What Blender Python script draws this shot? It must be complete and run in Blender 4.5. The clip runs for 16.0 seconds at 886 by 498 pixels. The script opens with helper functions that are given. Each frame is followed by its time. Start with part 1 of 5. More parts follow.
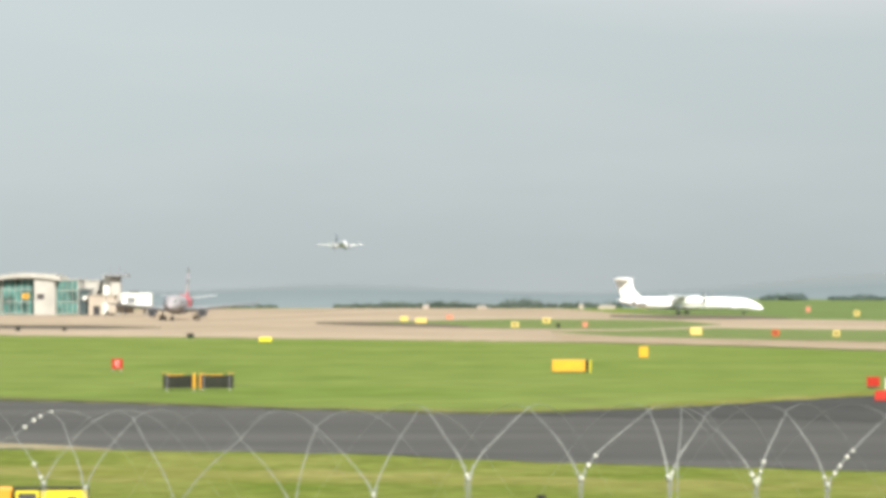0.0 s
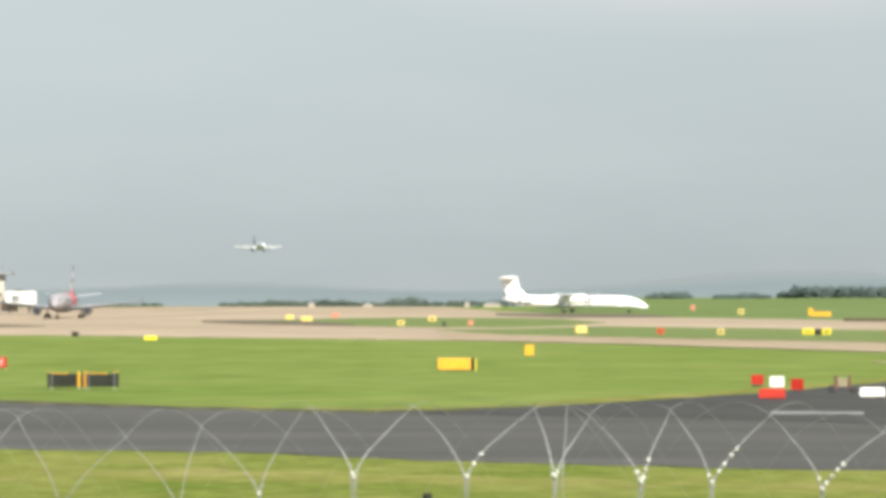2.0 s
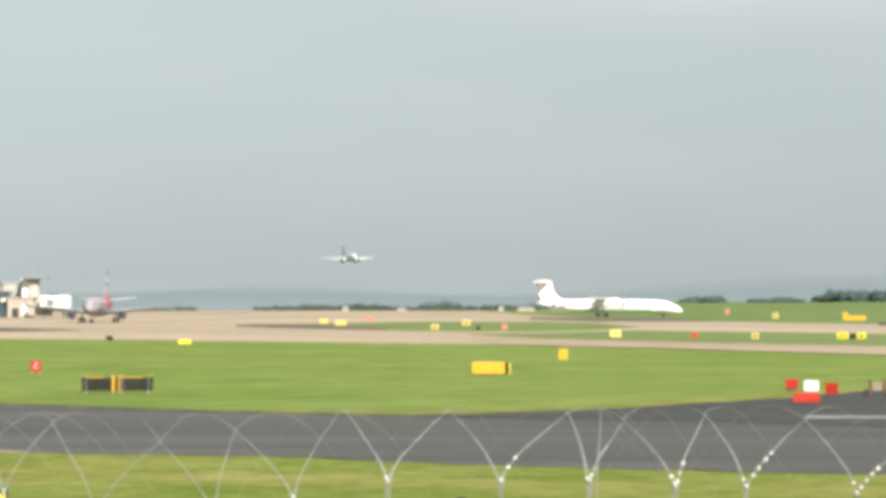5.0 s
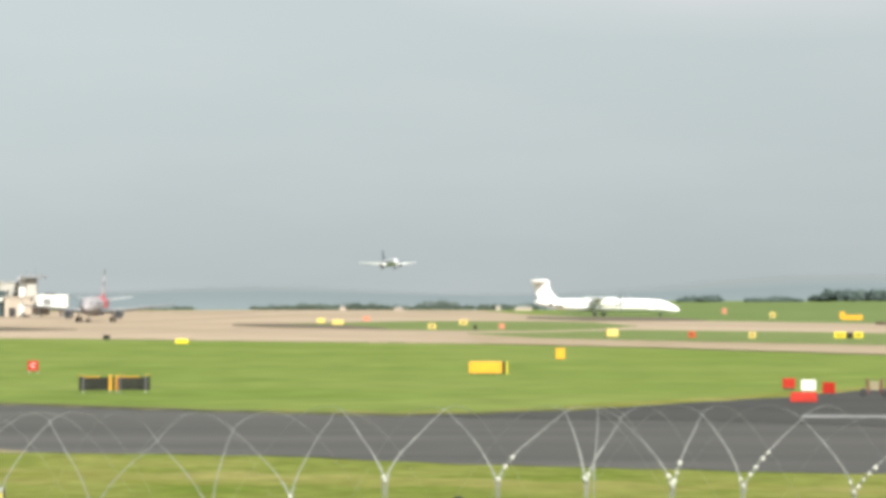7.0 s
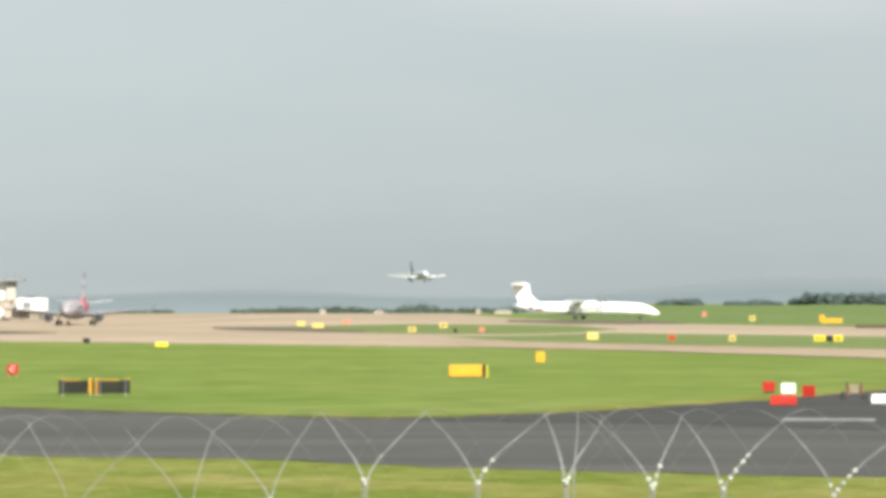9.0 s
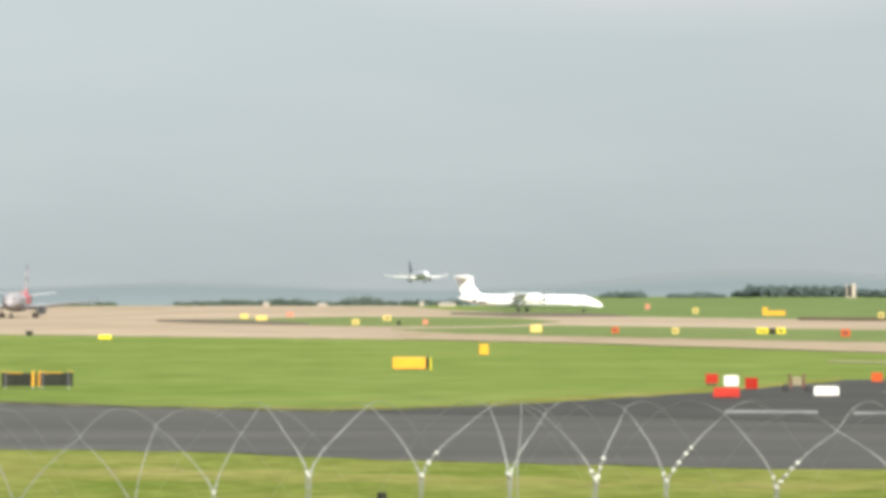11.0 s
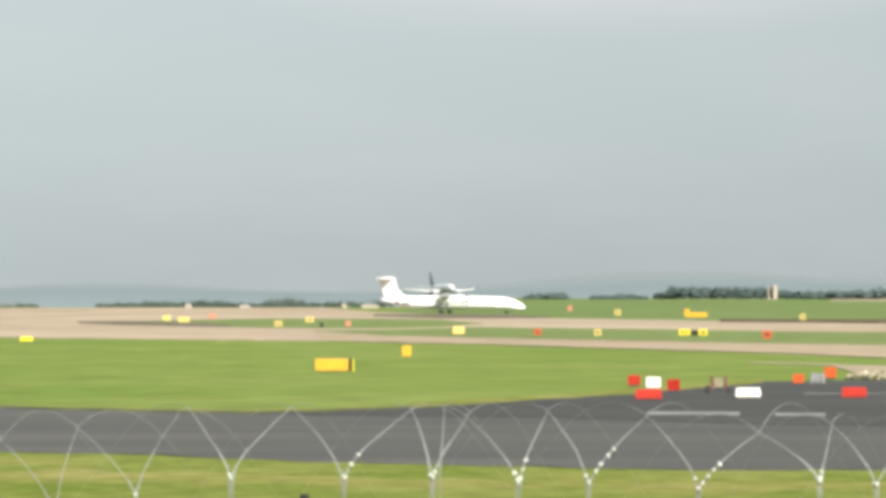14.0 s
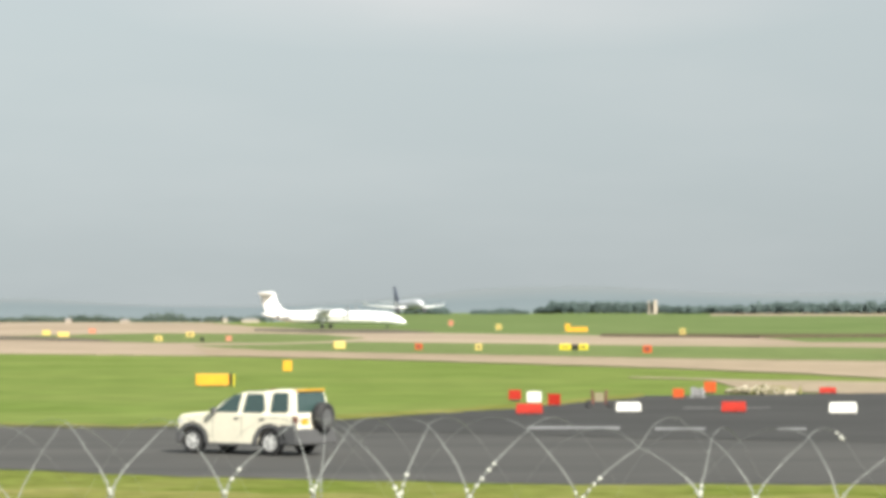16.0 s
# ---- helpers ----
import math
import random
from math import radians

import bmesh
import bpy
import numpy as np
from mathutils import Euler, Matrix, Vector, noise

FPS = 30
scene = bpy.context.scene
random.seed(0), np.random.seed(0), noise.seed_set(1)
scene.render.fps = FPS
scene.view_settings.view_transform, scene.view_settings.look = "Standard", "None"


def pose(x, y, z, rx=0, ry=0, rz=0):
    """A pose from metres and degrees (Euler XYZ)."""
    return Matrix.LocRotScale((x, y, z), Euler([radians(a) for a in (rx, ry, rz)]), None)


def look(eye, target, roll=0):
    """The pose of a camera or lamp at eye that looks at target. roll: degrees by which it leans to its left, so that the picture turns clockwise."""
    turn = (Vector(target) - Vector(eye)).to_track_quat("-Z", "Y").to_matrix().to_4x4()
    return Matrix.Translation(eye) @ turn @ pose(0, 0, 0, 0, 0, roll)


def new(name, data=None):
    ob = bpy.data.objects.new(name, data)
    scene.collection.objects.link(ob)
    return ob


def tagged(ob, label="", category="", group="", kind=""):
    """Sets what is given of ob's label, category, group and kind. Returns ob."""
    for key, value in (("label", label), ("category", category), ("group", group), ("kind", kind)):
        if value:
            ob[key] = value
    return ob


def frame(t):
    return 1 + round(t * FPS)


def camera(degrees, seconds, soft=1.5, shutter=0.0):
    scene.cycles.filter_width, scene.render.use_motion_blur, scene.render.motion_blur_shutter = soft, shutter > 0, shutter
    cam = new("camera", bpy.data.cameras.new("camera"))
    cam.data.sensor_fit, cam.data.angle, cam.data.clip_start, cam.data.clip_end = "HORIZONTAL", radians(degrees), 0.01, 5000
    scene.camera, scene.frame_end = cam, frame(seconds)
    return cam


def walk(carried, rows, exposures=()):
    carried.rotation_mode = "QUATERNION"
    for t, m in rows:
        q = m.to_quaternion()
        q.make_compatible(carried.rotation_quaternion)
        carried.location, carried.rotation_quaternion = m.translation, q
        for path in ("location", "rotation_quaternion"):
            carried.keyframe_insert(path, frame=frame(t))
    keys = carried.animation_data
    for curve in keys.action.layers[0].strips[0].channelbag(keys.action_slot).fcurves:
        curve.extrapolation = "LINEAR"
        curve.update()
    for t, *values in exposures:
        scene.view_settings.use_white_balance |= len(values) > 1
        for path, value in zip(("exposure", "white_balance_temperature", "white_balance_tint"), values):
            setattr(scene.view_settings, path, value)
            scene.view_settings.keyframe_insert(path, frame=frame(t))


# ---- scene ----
cam = camera(15.94, 16.0, soft=4.4)
EYE = 3.9
# seconds, degrees turned to the right, degrees looked up
PAN = [
    (0.0, 0.0, 0.859), (0.5, 0.360, 0.922), (1.0, 1.426, 0.906), (1.5, 2.208, 0.859), (2.0, 2.067, 0.829), (2.5, 1.707, 0.875),
    (3.0, 1.457, 0.906), (3.5, 1.441, 0.910), (4.0, 1.446, 0.915), (6.5, 1.457, 0.879), (7.0, 1.504, 0.891), (7.5, 1.535, 0.903),
    (8.0, 1.566, 0.922), (8.5, 1.582, 0.938), (9.0, 1.864, 0.950), (9.5, 2.646, 0.838), (9.7, 2.802, 0.810), (12.0, 2.896, 0.829),
    (12.5, 2.958, 0.891), (13.0, 3.272, 0.844), (13.5, 3.739, 0.844), (14.0, 4.285, 0.844), (14.5, 5.105, 0.829), (14.7, 5.406, 0.830), (15.0, 5.873, 0.953), (15.1, 6.025, 1.001), (15.3, 6.235, 1.120),
    (15.5, 6.357, 1.157), (16.0, 6.440, 1.110),
]
walk(cam, [(t, pose(0, 0, EYE, 90 + up, 0, -right)) for t, right, up in PAN])

# ---- light ----
scene.view_settings.exposure = 1.25
SUN_UP, SUN_TURN = 38.0, 154.0   # degrees over the horizon; compass degrees clockwise from +Y
world = bpy.data.worlds.new("sky")
scene.world = world
world.use_nodes = True
wn, wl = world.node_tree.nodes, world.node_tree.links
wn.clear()
w_out, w_bg = wn.new("ShaderNodeOutputWorld"), wn.new("ShaderNodeBackground")
w_sky = wn.new("ShaderNodeTexSky")
w_sky.sky_type, w_sky.sun_disc = "NISHITA", False
w_sky.sun_elevation, w_sky.sun_rotation = radians(SUN_UP), radians(SUN_TURN)
w_sky.dust_density, w_sky.air_density = 4.0, 1.0
w_co, w_sep, w_ramp = wn.new("ShaderNodeTexCoord"), wn.new("ShaderNodeSeparateXYZ"), wn.new("ShaderNodeValToRGB")
w_map, w_noise, w_mix, w_cloud, w_scale = wn.new("ShaderNodeMapping"), wn.new("ShaderNodeTexNoise"), wn.new("ShaderNodeMix"), wn.new("ShaderNodeMix"), wn.new("ShaderNodeMix")
for e in (w_mix, w_cloud, w_scale):
    e.data_type = "RGBA"
wl.new(w_co.outputs["Generated"], w_sep.inputs[0])
wl.new(w_sep.outputs["Z"], w_ramp.inputs["Fac"])
el = w_ramp.color_ramp.elements
el[0].position, el[0].color = 0.0, (0.212, 0.236, 0.239, 1)
el[1].position, el[1].color = 1.0, (0.28, 0.315, 0.34, 1)
for p, c in ((0.02, (0.225, 0.251, 0.255)), (0.05, (0.240, 0.270, 0.276)), (0.085, (0.250, 0.281, 0.287)), (0.2, (0.262, 0.296, 0.312))):
    e = el.new(p)
    e.color = (*c, 1)
# soft bands of thin cloud over the haze
w_map.inputs["Scale"].default_value = (7, 7, 30)
w_noise.inputs["Scale"].default_value, w_noise.inputs["Detail"].default_value = 1.3, 4
wl.new(w_co.outputs["Generated"], w_map.inputs[0])
wl.new(w_map.outputs[0], w_noise.inputs["Vector"])
w_cl = wn.new("ShaderNodeMapRange")
w_cl.inputs["From Min"].default_value, w_cl.inputs["From Max"].default_value = 0.45, 0.75
w_cl.inputs["To Max"].default_value = 0.30
wl.new(w_noise.outputs["Fac"], w_cl.inputs["Value"])
wl.new(w_cl.outputs[0], w_cloud.inputs["Factor"])
wl.new(w_ramp.outputs[0], w_cloud.inputs["A"])
w_cloud.inputs["B"].default_value = (0.285, 0.305, 0.309, 1)
w_scale.blend_type = "MULTIPLY"
w_scale.inputs["Factor"].default_value = 1.0
w_scale.inputs["B"].default_value = (0.06, 0.06, 0.06, 1)
wl.new(w_sky.outputs[0], w_scale.inputs["A"])
w_mix.inputs["Factor"].default_value = 0.93
wl.new(w_scale.outputs["Result"], w_mix.inputs["A"])
wl.new(w_cloud.outputs["Result"], w_mix.inputs["B"])
# one paler bank of cloud over the field
w_map2, w_ball, w_bank, w_amt = wn.new("ShaderNodeMapping"), wn.new("ShaderNodeTexGradient"), wn.new("ShaderNodeMix"), wn.new("ShaderNodeMath")
w_bank.data_type, w_ball.gradient_type, w_amt.operation = "RGBA", "SPHERICAL", "MULTIPLY"
w_map2.inputs["Scale"].default_value = (8.5, 0.0, 62.0)
w_map2.inputs["Location"].default_value = (-0.118 * 8.5, 0.0, -0.0965 * 62.0)
wl.new(w_co.outputs["Generated"], w_map2.inputs[0])
wl.new(w_map2.outputs[0], w_ball.inputs[0])
wl.new(w_ball.outputs["Fac"], w_amt.inputs[0])
wl.new(w_noise.outputs["Fac"], w_amt.inputs[1])
wl.new(w_amt.outputs[0], w_bank.inputs["Factor"])
wl.new(w_mix.outputs["Result"], w_bank.inputs["A"])
w_bank.inputs["B"].default_value = (0.355, 0.352, 0.350, 1)
# the haze is a little thinner towards the east
w_east, w_grad = wn.new("ShaderNodeMapRange"), wn.new("ShaderNodeVectorMath")
w_grad.operation = "SCALE"
w_east.inputs["From Min"].default_value, w_east.inputs["From Max"].default_value = -0.15, 0.25
w_east.inputs["To Min"].default_value, w_east.inputs["To Max"].default_value = 1.03, 0.925
wl.new(w_sep.outputs["X"], w_east.inputs["Value"])
wl.new(w_bank.outputs["Result"], w_grad.inputs[0])
wl.new(w_east.outputs[0], w_grad.inputs["Scale"])
wl.new(w_grad.outputs[0], w_bg.inputs["Color"])
wl.new(w_bg.outputs[0], w_out.inputs[0])
sun = new("sun", bpy.data.lights.new("sun", "SUN"))
sun.data.energy, sun.data.angle, sun.data.color = 4.85, radians(1.5), (1.0, 0.95, 0.86)
_a, _e = radians(SUN_TURN), radians(SUN_UP)
sun.matrix_world = look((math.sin(_a) * math.cos(_e) * 100, math.cos(_a) * math.cos(_e) * 100, math.sin(_e) * 100), (0, 0, 0))


# ---- materials ----
def mat(name, color, rough=0.6, metal=0.0, var=0.12, scale=4.0, fine=40.0, bump=0.0, stretch=(1, 1, 1), second=None, emit=0.0, gloss=0.5):
    """Paint, earth or metal with variation at two scales; second: the colour of the larger patches."""
    m = bpy.data.materials.new(name)
    m.use_nodes = True
    n, l = m.node_tree.nodes, m.node_tree.links
    b = n["Principled BSDF"]
    co, mp = n.new("ShaderNodeTexCoord"), n.new("ShaderNodeMapping")
    mp.inputs["Scale"].default_value = stretch
    l.new(co.outputs["Object"], mp.inputs[0])
    big, small = n.new("ShaderNodeTexNoise"), n.new("ShaderNodeTexNoise")
    big.inputs["Scale"].default_value, big.inputs["Detail"].default_value = scale, 5
    small.inputs["Scale"].default_value, small.inputs["Detail"].default_value = fine, 3
    for t in (big, small):
        l.new(mp.outputs[0], t.inputs["Vector"])
    ramp = n.new("ShaderNodeMapRange")
    ramp.inputs["From Min"].default_value, ramp.inputs["From Max"].default_value = 0.35, 0.65
    l.new(big.outputs["Fac"], ramp.inputs["Value"])
    mix, mix2 = n.new("ShaderNodeMix"), n.new("ShaderNodeMix")
    mix.data_type = mix2.data_type = "RGBA"
    second = second or tuple(c * (1 - 2 * var) for c in color)
    mix.inputs["A"].default_value, mix.inputs["B"].default_value = (*color, 1), (*second, 1)
    l.new(ramp.outputs[0], mix.inputs["Factor"])
    mix2.blend_type = "MULTIPLY"
    mr = n.new("ShaderNodeMapRange")
    mr.inputs["From Min"].default_value, mr.inputs["From Max"].default_value = 0.3, 0.7
    mr.inputs["To Min"].default_value, mr.inputs["To Max"].default_value = 1 - var, 1 + var
    l.new(small.outputs["Fac"], mr.inputs["Value"])
    cmb = n.new("ShaderNodeCombineColor")
    for i in range(3):
        l.new(mr.outputs[0], cmb.inputs[i])
    mix2.inputs["Factor"].default_value = 1
    l.new(mix.outputs["Result"], mix2.inputs["A"])
    l.new(cmb.outputs[0], mix2.inputs["B"])
    l.new(mix2.outputs["Result"], b.inputs["Base Color"])
    b.inputs["Roughness"].default_value, b.inputs["Metallic"].default_value = rough, metal
    b.inputs["Specular IOR Level"].default_value = gloss
    if emit:
        l.new(mix2.outputs["Result"], b.inputs["Emission Color"])
        b.inputs["Emission Strength"].default_value = emit
    if bump:
        bp = n.new("ShaderNodeBump")
        bp.inputs["Strength"].default_value, bp.inputs["Distance"].default_value = bump, 0.02
        l.new(small.outputs["Fac"], bp.inputs["Height"])
        l.new(bp.outputs[0], b.inputs["Normal"])
    return m


M_GRASS = mat("mown_grass", (0.097, 0.135, 0.034), 0.9, 0, 0.16, 0.055, 0.30, 0.3, (1.0, 1.2, 1), (0.122, 0.153, 0.046), gloss=0)
# greyer than the mown grass, with haze put into the green
M_GRASS2 = mat("verge_grass", (0.096, 0.128, 0.050), 0.9, 0, 0.14, 0.05, 0.3, 0.3, (1.0, 1.2, 1), (0.116, 0.142, 0.058), gloss=0)
M_DRY = mat("dry_grass", (0.165, 0.158, 0.058), 0.95, 0, 0.20, 0.35, 1.8, 0.3, (0.8, 0.8, 1), (0.112, 0.124, 0.030), gloss=0)
M_FIELD = mat("far_field_grass", (0.086, 0.122, 0.044), 0.9, 0, 0.10, 0.02, 0.10, 0, (1, 0.4, 1), (0.108, 0.138, 0.058), gloss=0)
M_OLIVE = mat("rough_verge_grass", (0.084, 0.112, 0.022), 0.9, 0, 0.20, 0.40, 2.4, 0.3, (0.6, 0.45, 1), (0.138, 0.146, 0.044), gloss=0)
M_ASPH = mat("worn_asphalt", (0.074, 0.073, 0.069), 0.85, 0, 0.10, 0.14, 2.0, 0.2, (0.25, 1.6, 1), (0.054, 0.054, 0.052), gloss=0.04)
M_ASPH2 = mat("dark_asphalt", (0.050, 0.050, 0.048), 0.8, 0, 0.12, 0.18, 2.0, 0.2, (0.3, 1.0, 1), (0.039, 0.039, 0.038), gloss=0.04)
M_CONC = mat("pale_concrete", (0.278, 0.228, 0.173), 0.9, 0, 0.10, 0.016, 0.12, 0, (1, 0.6, 1), (0.218, 0.176, 0.130), gloss=0)
M_CONC2 = mat("brown_concrete", (0.205, 0.166, 0.118), 0.9, 0, 0.12, 0.06, 0.6, 0, (1, 0.5, 1), (0.245, 0.205, 0.150), gloss=0)
M_OLD = mat("old_brown_concrete", (0.215, 0.172, 0.122), 0.9, 0, 0.12, 0.03, 0.3, 0, (1, 0.6, 1), (0.250, 0.206, 0.150), gloss=0)
M_BANK = mat("bare_brown_earth", (0.070, 0.052, 0.040), 0.95, 0, 0.2, 0.1, 0.8, 0, (1, 1, 1), (0.095, 0.080, 0.050), gloss=0)
M_PATCH = mat("tar_and_shadow_concrete", (0.085, 0.076, 0.062), 0.9, 0, 0.1, 0.03, 0.3, 0, (1, 0.6, 1), (0.110, 0.096, 0.076), gloss=0)
M_VERGE = mat("gravel_edge", (0.22, 0.195, 0.13), 0.9, 0, 0.15, 0.3, 4, 0.2, gloss=0)
M_DIRT = mat("dark_edge_earth", (0.070, 0.078, 0.036), 0.95, 0, 0.2, 0.3, 2.0, 0.2, (0.5, 2, 1), (0.092, 0.090, 0.048), gloss=0)
M_LINE = mat("white_line_paint", (0.215, 0.22, 0.22), 0.7, 0, 0.25, 0.8, 6, 0, (0.6, 1.5, 1), (0.12, 0.12, 0.12), gloss=0.1)
M_WHITE = mat("white_aircraft_paint", (0.85, 0.85, 0.83), 0.35, 0, 0.02, 0.4, 3)
M_WING = mat("grey_wing_paint", (0.55, 0.57, 0.58), 0.4, 0, 0.05, 0.6, 4)
# dark grey with the shade under the jets put into it
M_BELLY = mat("belly_shade_grey", (0.16, 0.145, 0.15), 0.4, 0.1, 0.05, 0.5, 4)
# white fuselage greyed, putting the distance haze into its paint
M_JET = mat("white_aircraft_paint_hazed", (0.50, 0.51, 0.53), 0.4, 0, 0.05, 0.5, 4)
M_BLADE = mat("grey_propeller_paint", (0.30, 0.31, 0.32), 0.5, 0, 0.05, 2, 20)
# tail red with haze put in: less saturated
M_RED = mat("red_tail_paint_hazed", (0.28, 0.060, 0.072), 0.4, 0, 0.05, 0.5, 4)
M_PEARL = mat("dull_pearl_paint", (0.25, 0.235, 0.245), 0.45, 0.1, 0.06, 0.5, 4)
M_BLUE = mat("dark_blue_tail_paint", (0.045, 0.055, 0.10), 0.4, 0, 0.05, 0.5, 4)
M_DARK = mat("dark_metal", (0.035, 0.036, 0.040), 0.5, 0.3, 0.1, 2, 20)
M_GREYMET = mat("grey_metal", (0.22, 0.23, 0.24), 0.5, 0.5, 0.1, 2, 20)
M_RUBBER = mat("black_rubber", (0.022, 0.022, 0.023), 0.8, 0, 0.1, 6, 40)
M_YELLOW = mat("yellow_sign_paint", (0.52, 0.28, 0.012), 0.5, 0, 0.06, 3, 20)
M_LEMON = mat("bright_yellow_sign_face", (0.56, 0.47, 0.012), 0.5, 0, 0.04, 3, 20)
M_ORANGE = mat("orange_sign_paint", (0.54, 0.23, 0.010), 0.5, 0, 0.06, 3, 20)
M_SIGNRED = mat("red_sign_paint", (0.31, 0.020, 0.011), 0.6, 0, 0.08, 3, 20, gloss=0.15)
M_SIGNORG = mat("faded_orange_red_paint", (0.42, 0.075, 0.020), 0.6, 0, 0.08, 3, 20, gloss=0.15)
# two paints for farther signs, haze put in as paler red and yellow
M_HAZERED = mat("hazed_red_paint", (0.40, 0.155, 0.090), 0.6, 0, 0.08, 3, 20)
M_PALE = mat("hazed_yellow_paint", (0.50, 0.385, 0.105), 0.55, 0, 0.06, 3, 20)
M_BOARD = mat("white_board_paint", (0.60, 0.60, 0.55), 0.5, 0, 0.05, 3, 20)
M_BLACK = mat("black_sign_back", (0.020, 0.022, 0.016), 0.6, 0, 0.2, 3, 20, gloss=0.15)
M_TEXT = mat("black_lettering", (0.03, 0.03, 0.03), 0.6, 0, 0.02)
M_BROWN = mat("faded_brown_red_paint", (0.13, 0.045, 0.032), 0.7, 0, 0.15, 3, 20)
M_POST = mat("galvanised_post", (0.42, 0.43, 0.40), 0.5, 0.5, 0.1, 6, 40)
M_WIRE = mat("galvanised_razor_wire", (0.175, 0.185, 0.178), 0.55, 0.0, 0.15, 6, 60)
M_CAR = mat("cream_white_car_paint", (0.68, 0.645, 0.52), 0.32, 0, 0.04, 1, 10)
M_CLAD = mat("grey_plastic_cladding", (0.075, 0.076, 0.078), 0.6, 0, 0.06, 3, 30)
M_RIM = mat("silver_alloy", (0.66, 0.66, 0.64), 0.4, 0.2, 0.1, 6, 30)
M_CARGLASS = mat("tinted_car_glass", (0.035, 0.060, 0.058), 0.08, 0, 0.05, 1, 5)
M_TEAL = mat("teal_glazing", (0.085, 0.205, 0.185), 0.12, 0, 0.45, 0.25, 1.2)
M_DKGLASS = mat("dark_window_glass", (0.05, 0.07, 0.075), 0.15, 0, 0.1, 0.5, 3)
M_CLADWHITE = mat("white_wall_cladding", (0.325, 0.315, 0.285), 0.6, 0, 0.10, 0.2, 2)
M_CREAM = mat("cream_wall_render", (0.36, 0.31, 0.25), 0.7, 0, 0.10, 0.2, 2)
M_ROOF = mat("grey_roof_felt", (0.20, 0.21, 0.21), 0.8, 0, 0.08, 0.3, 2)
# leaf green greyed, with haze put into the colour
M_LEAF = mat("hedge_leaves_hazed", (0.044, 0.062, 0.050), 0.8, 0, 0.3, 0.15, 1.5, 0, (1, 1, 1), (0.062, 0.080, 0.062), gloss=0.1)
# distance haze put into the leaf colour: paler and bluer green
M_WOOD = mat("far_wood_leaves_hazed", (0.056, 0.080, 0.075), 0.8, 0, 0.22, 0.02, 0.2, 0, (1, 1, 1), (0.070, 0.096, 0.090), gloss=0.1)
# haze painted in: ridge colours step from sky tone to bluer, with a glow
HILLS = [mat("painted_haze_hills", c, 1.0, 0, 0.015, 0.004, 0.02, 0, (1, 1, 3), tuple(v * 0.985 for v in c), emit=0.85, gloss=0)
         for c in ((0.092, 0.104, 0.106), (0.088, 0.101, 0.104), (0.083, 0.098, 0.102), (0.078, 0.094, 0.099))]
M_RUBBLE = mat("pale_rubble", (0.38, 0.345, 0.265), 0.9, 0, 0.2, 1.5, 9, 0.3, (1, 1, 1), (0.16, 0.14, 0.09), gloss=0.1)


# ---- mesh helpers ----
def obj(name, bm, material, parent=None, label="", smooth=False):
    bmesh.ops.recalc_face_normals(bm, faces=bm.faces)
    me = bpy.data.meshes.new(name)
    bm.to_mesh(me)
    bm.free()
    me.materials.append(material)
    if smooth:
        for p in me.polygons:
            p.use_smooth = True
    ob = new(name, me)
    if parent:
        ob.parent = parent
    if label:
        tagged(ob, label)
    return ob


def part(name, bm, material, parent, label="", smooth=False):
    return obj(name, bm, material, parent, label, smooth)


def thing(name, m, label, category, group=""):
    ob = new(name)
    ob.empty_display_size = 0.2
    ob.matrix_basis = m
    return tagged(ob, label, category, group)


def box(bm, x0, x1, y0, y1, z0, z1, bevel=0.0, m=None):
    vs = bmesh.ops.create_cube(bm, size=1.0, matrix=Matrix.LocRotScale(((x0 + x1) / 2, (y0 + y1) / 2, (z0 + z1) / 2), None, (abs(x1 - x0), abs(y1 - y0), abs(z1 - z0))))["verts"]
    if bevel:
        es = list({e for v in vs for e in v.link_edges})
        r = bmesh.ops.bevel(bm, geom=es, offset=bevel, segments=2, affect="EDGES", profile=0.6)
        vs = list({v for f in r["faces"] for v in f.verts} | {v for v in vs if v.is_valid})
    if m:
        bmesh.ops.transform(bm, matrix=m, verts=vs)
    return bm


def boxed(*a, **k):
    return box(bmesh.new(), *a, **k)


def ring(bm, pts):
    return [bm.verts.new(p) for p in pts]


def bridge(bm, a, b, closed=True):
    n = len(a)
    for i in range(n if closed else n - 1):
        bm.faces.new((a[i], a[(i + 1) % n], b[(i + 1) % n], b[i]))


def loft(sections, n=20, power=2.0, cap=True, bm=None):
    """sections along x: (x, y, z, half width, half height)."""
    bm = bm or bmesh.new()
    rows = []
    for x, y, z, w, h in sections:
        pts = []
        for i in range(n):
            a = 2 * math.pi * i / n
            c, s = math.cos(a), math.sin(a)
            pts.append((x, y + w * math.copysign(abs(c) ** (2 / power), c), z + h * math.copysign(abs(s) ** (2 / power), s)))
        rows.append(ring(bm, pts))
    for a, b in zip(rows, rows[1:]):
        bridge(bm, a, b)
    if cap:
        bm.faces.new(rows[0])
        bm.faces.new(rows[-1])
    return bm


def tube(p0, p1, r0, r1=None, n=10, bm=None):
    bm = bm or bmesh.new()
    p0, p1 = Vector(p0), Vector(p1)
    q = (p1 - p0).to_track_quat("Z", "Y").to_matrix()
    rows = []
    for p, r in ((p0, r0), (p1, r0 if r1 is None else r1)):
        rows.append(ring(bm, [p + q @ Vector((r * math.cos(2 * math.pi * i / n), r * math.sin(2 * math.pi * i / n), 0)) for i in range(n)]))
    bridge(bm, *rows)
    bm.faces.new(rows[0])
    bm.faces.new(rows[1])
    return bm


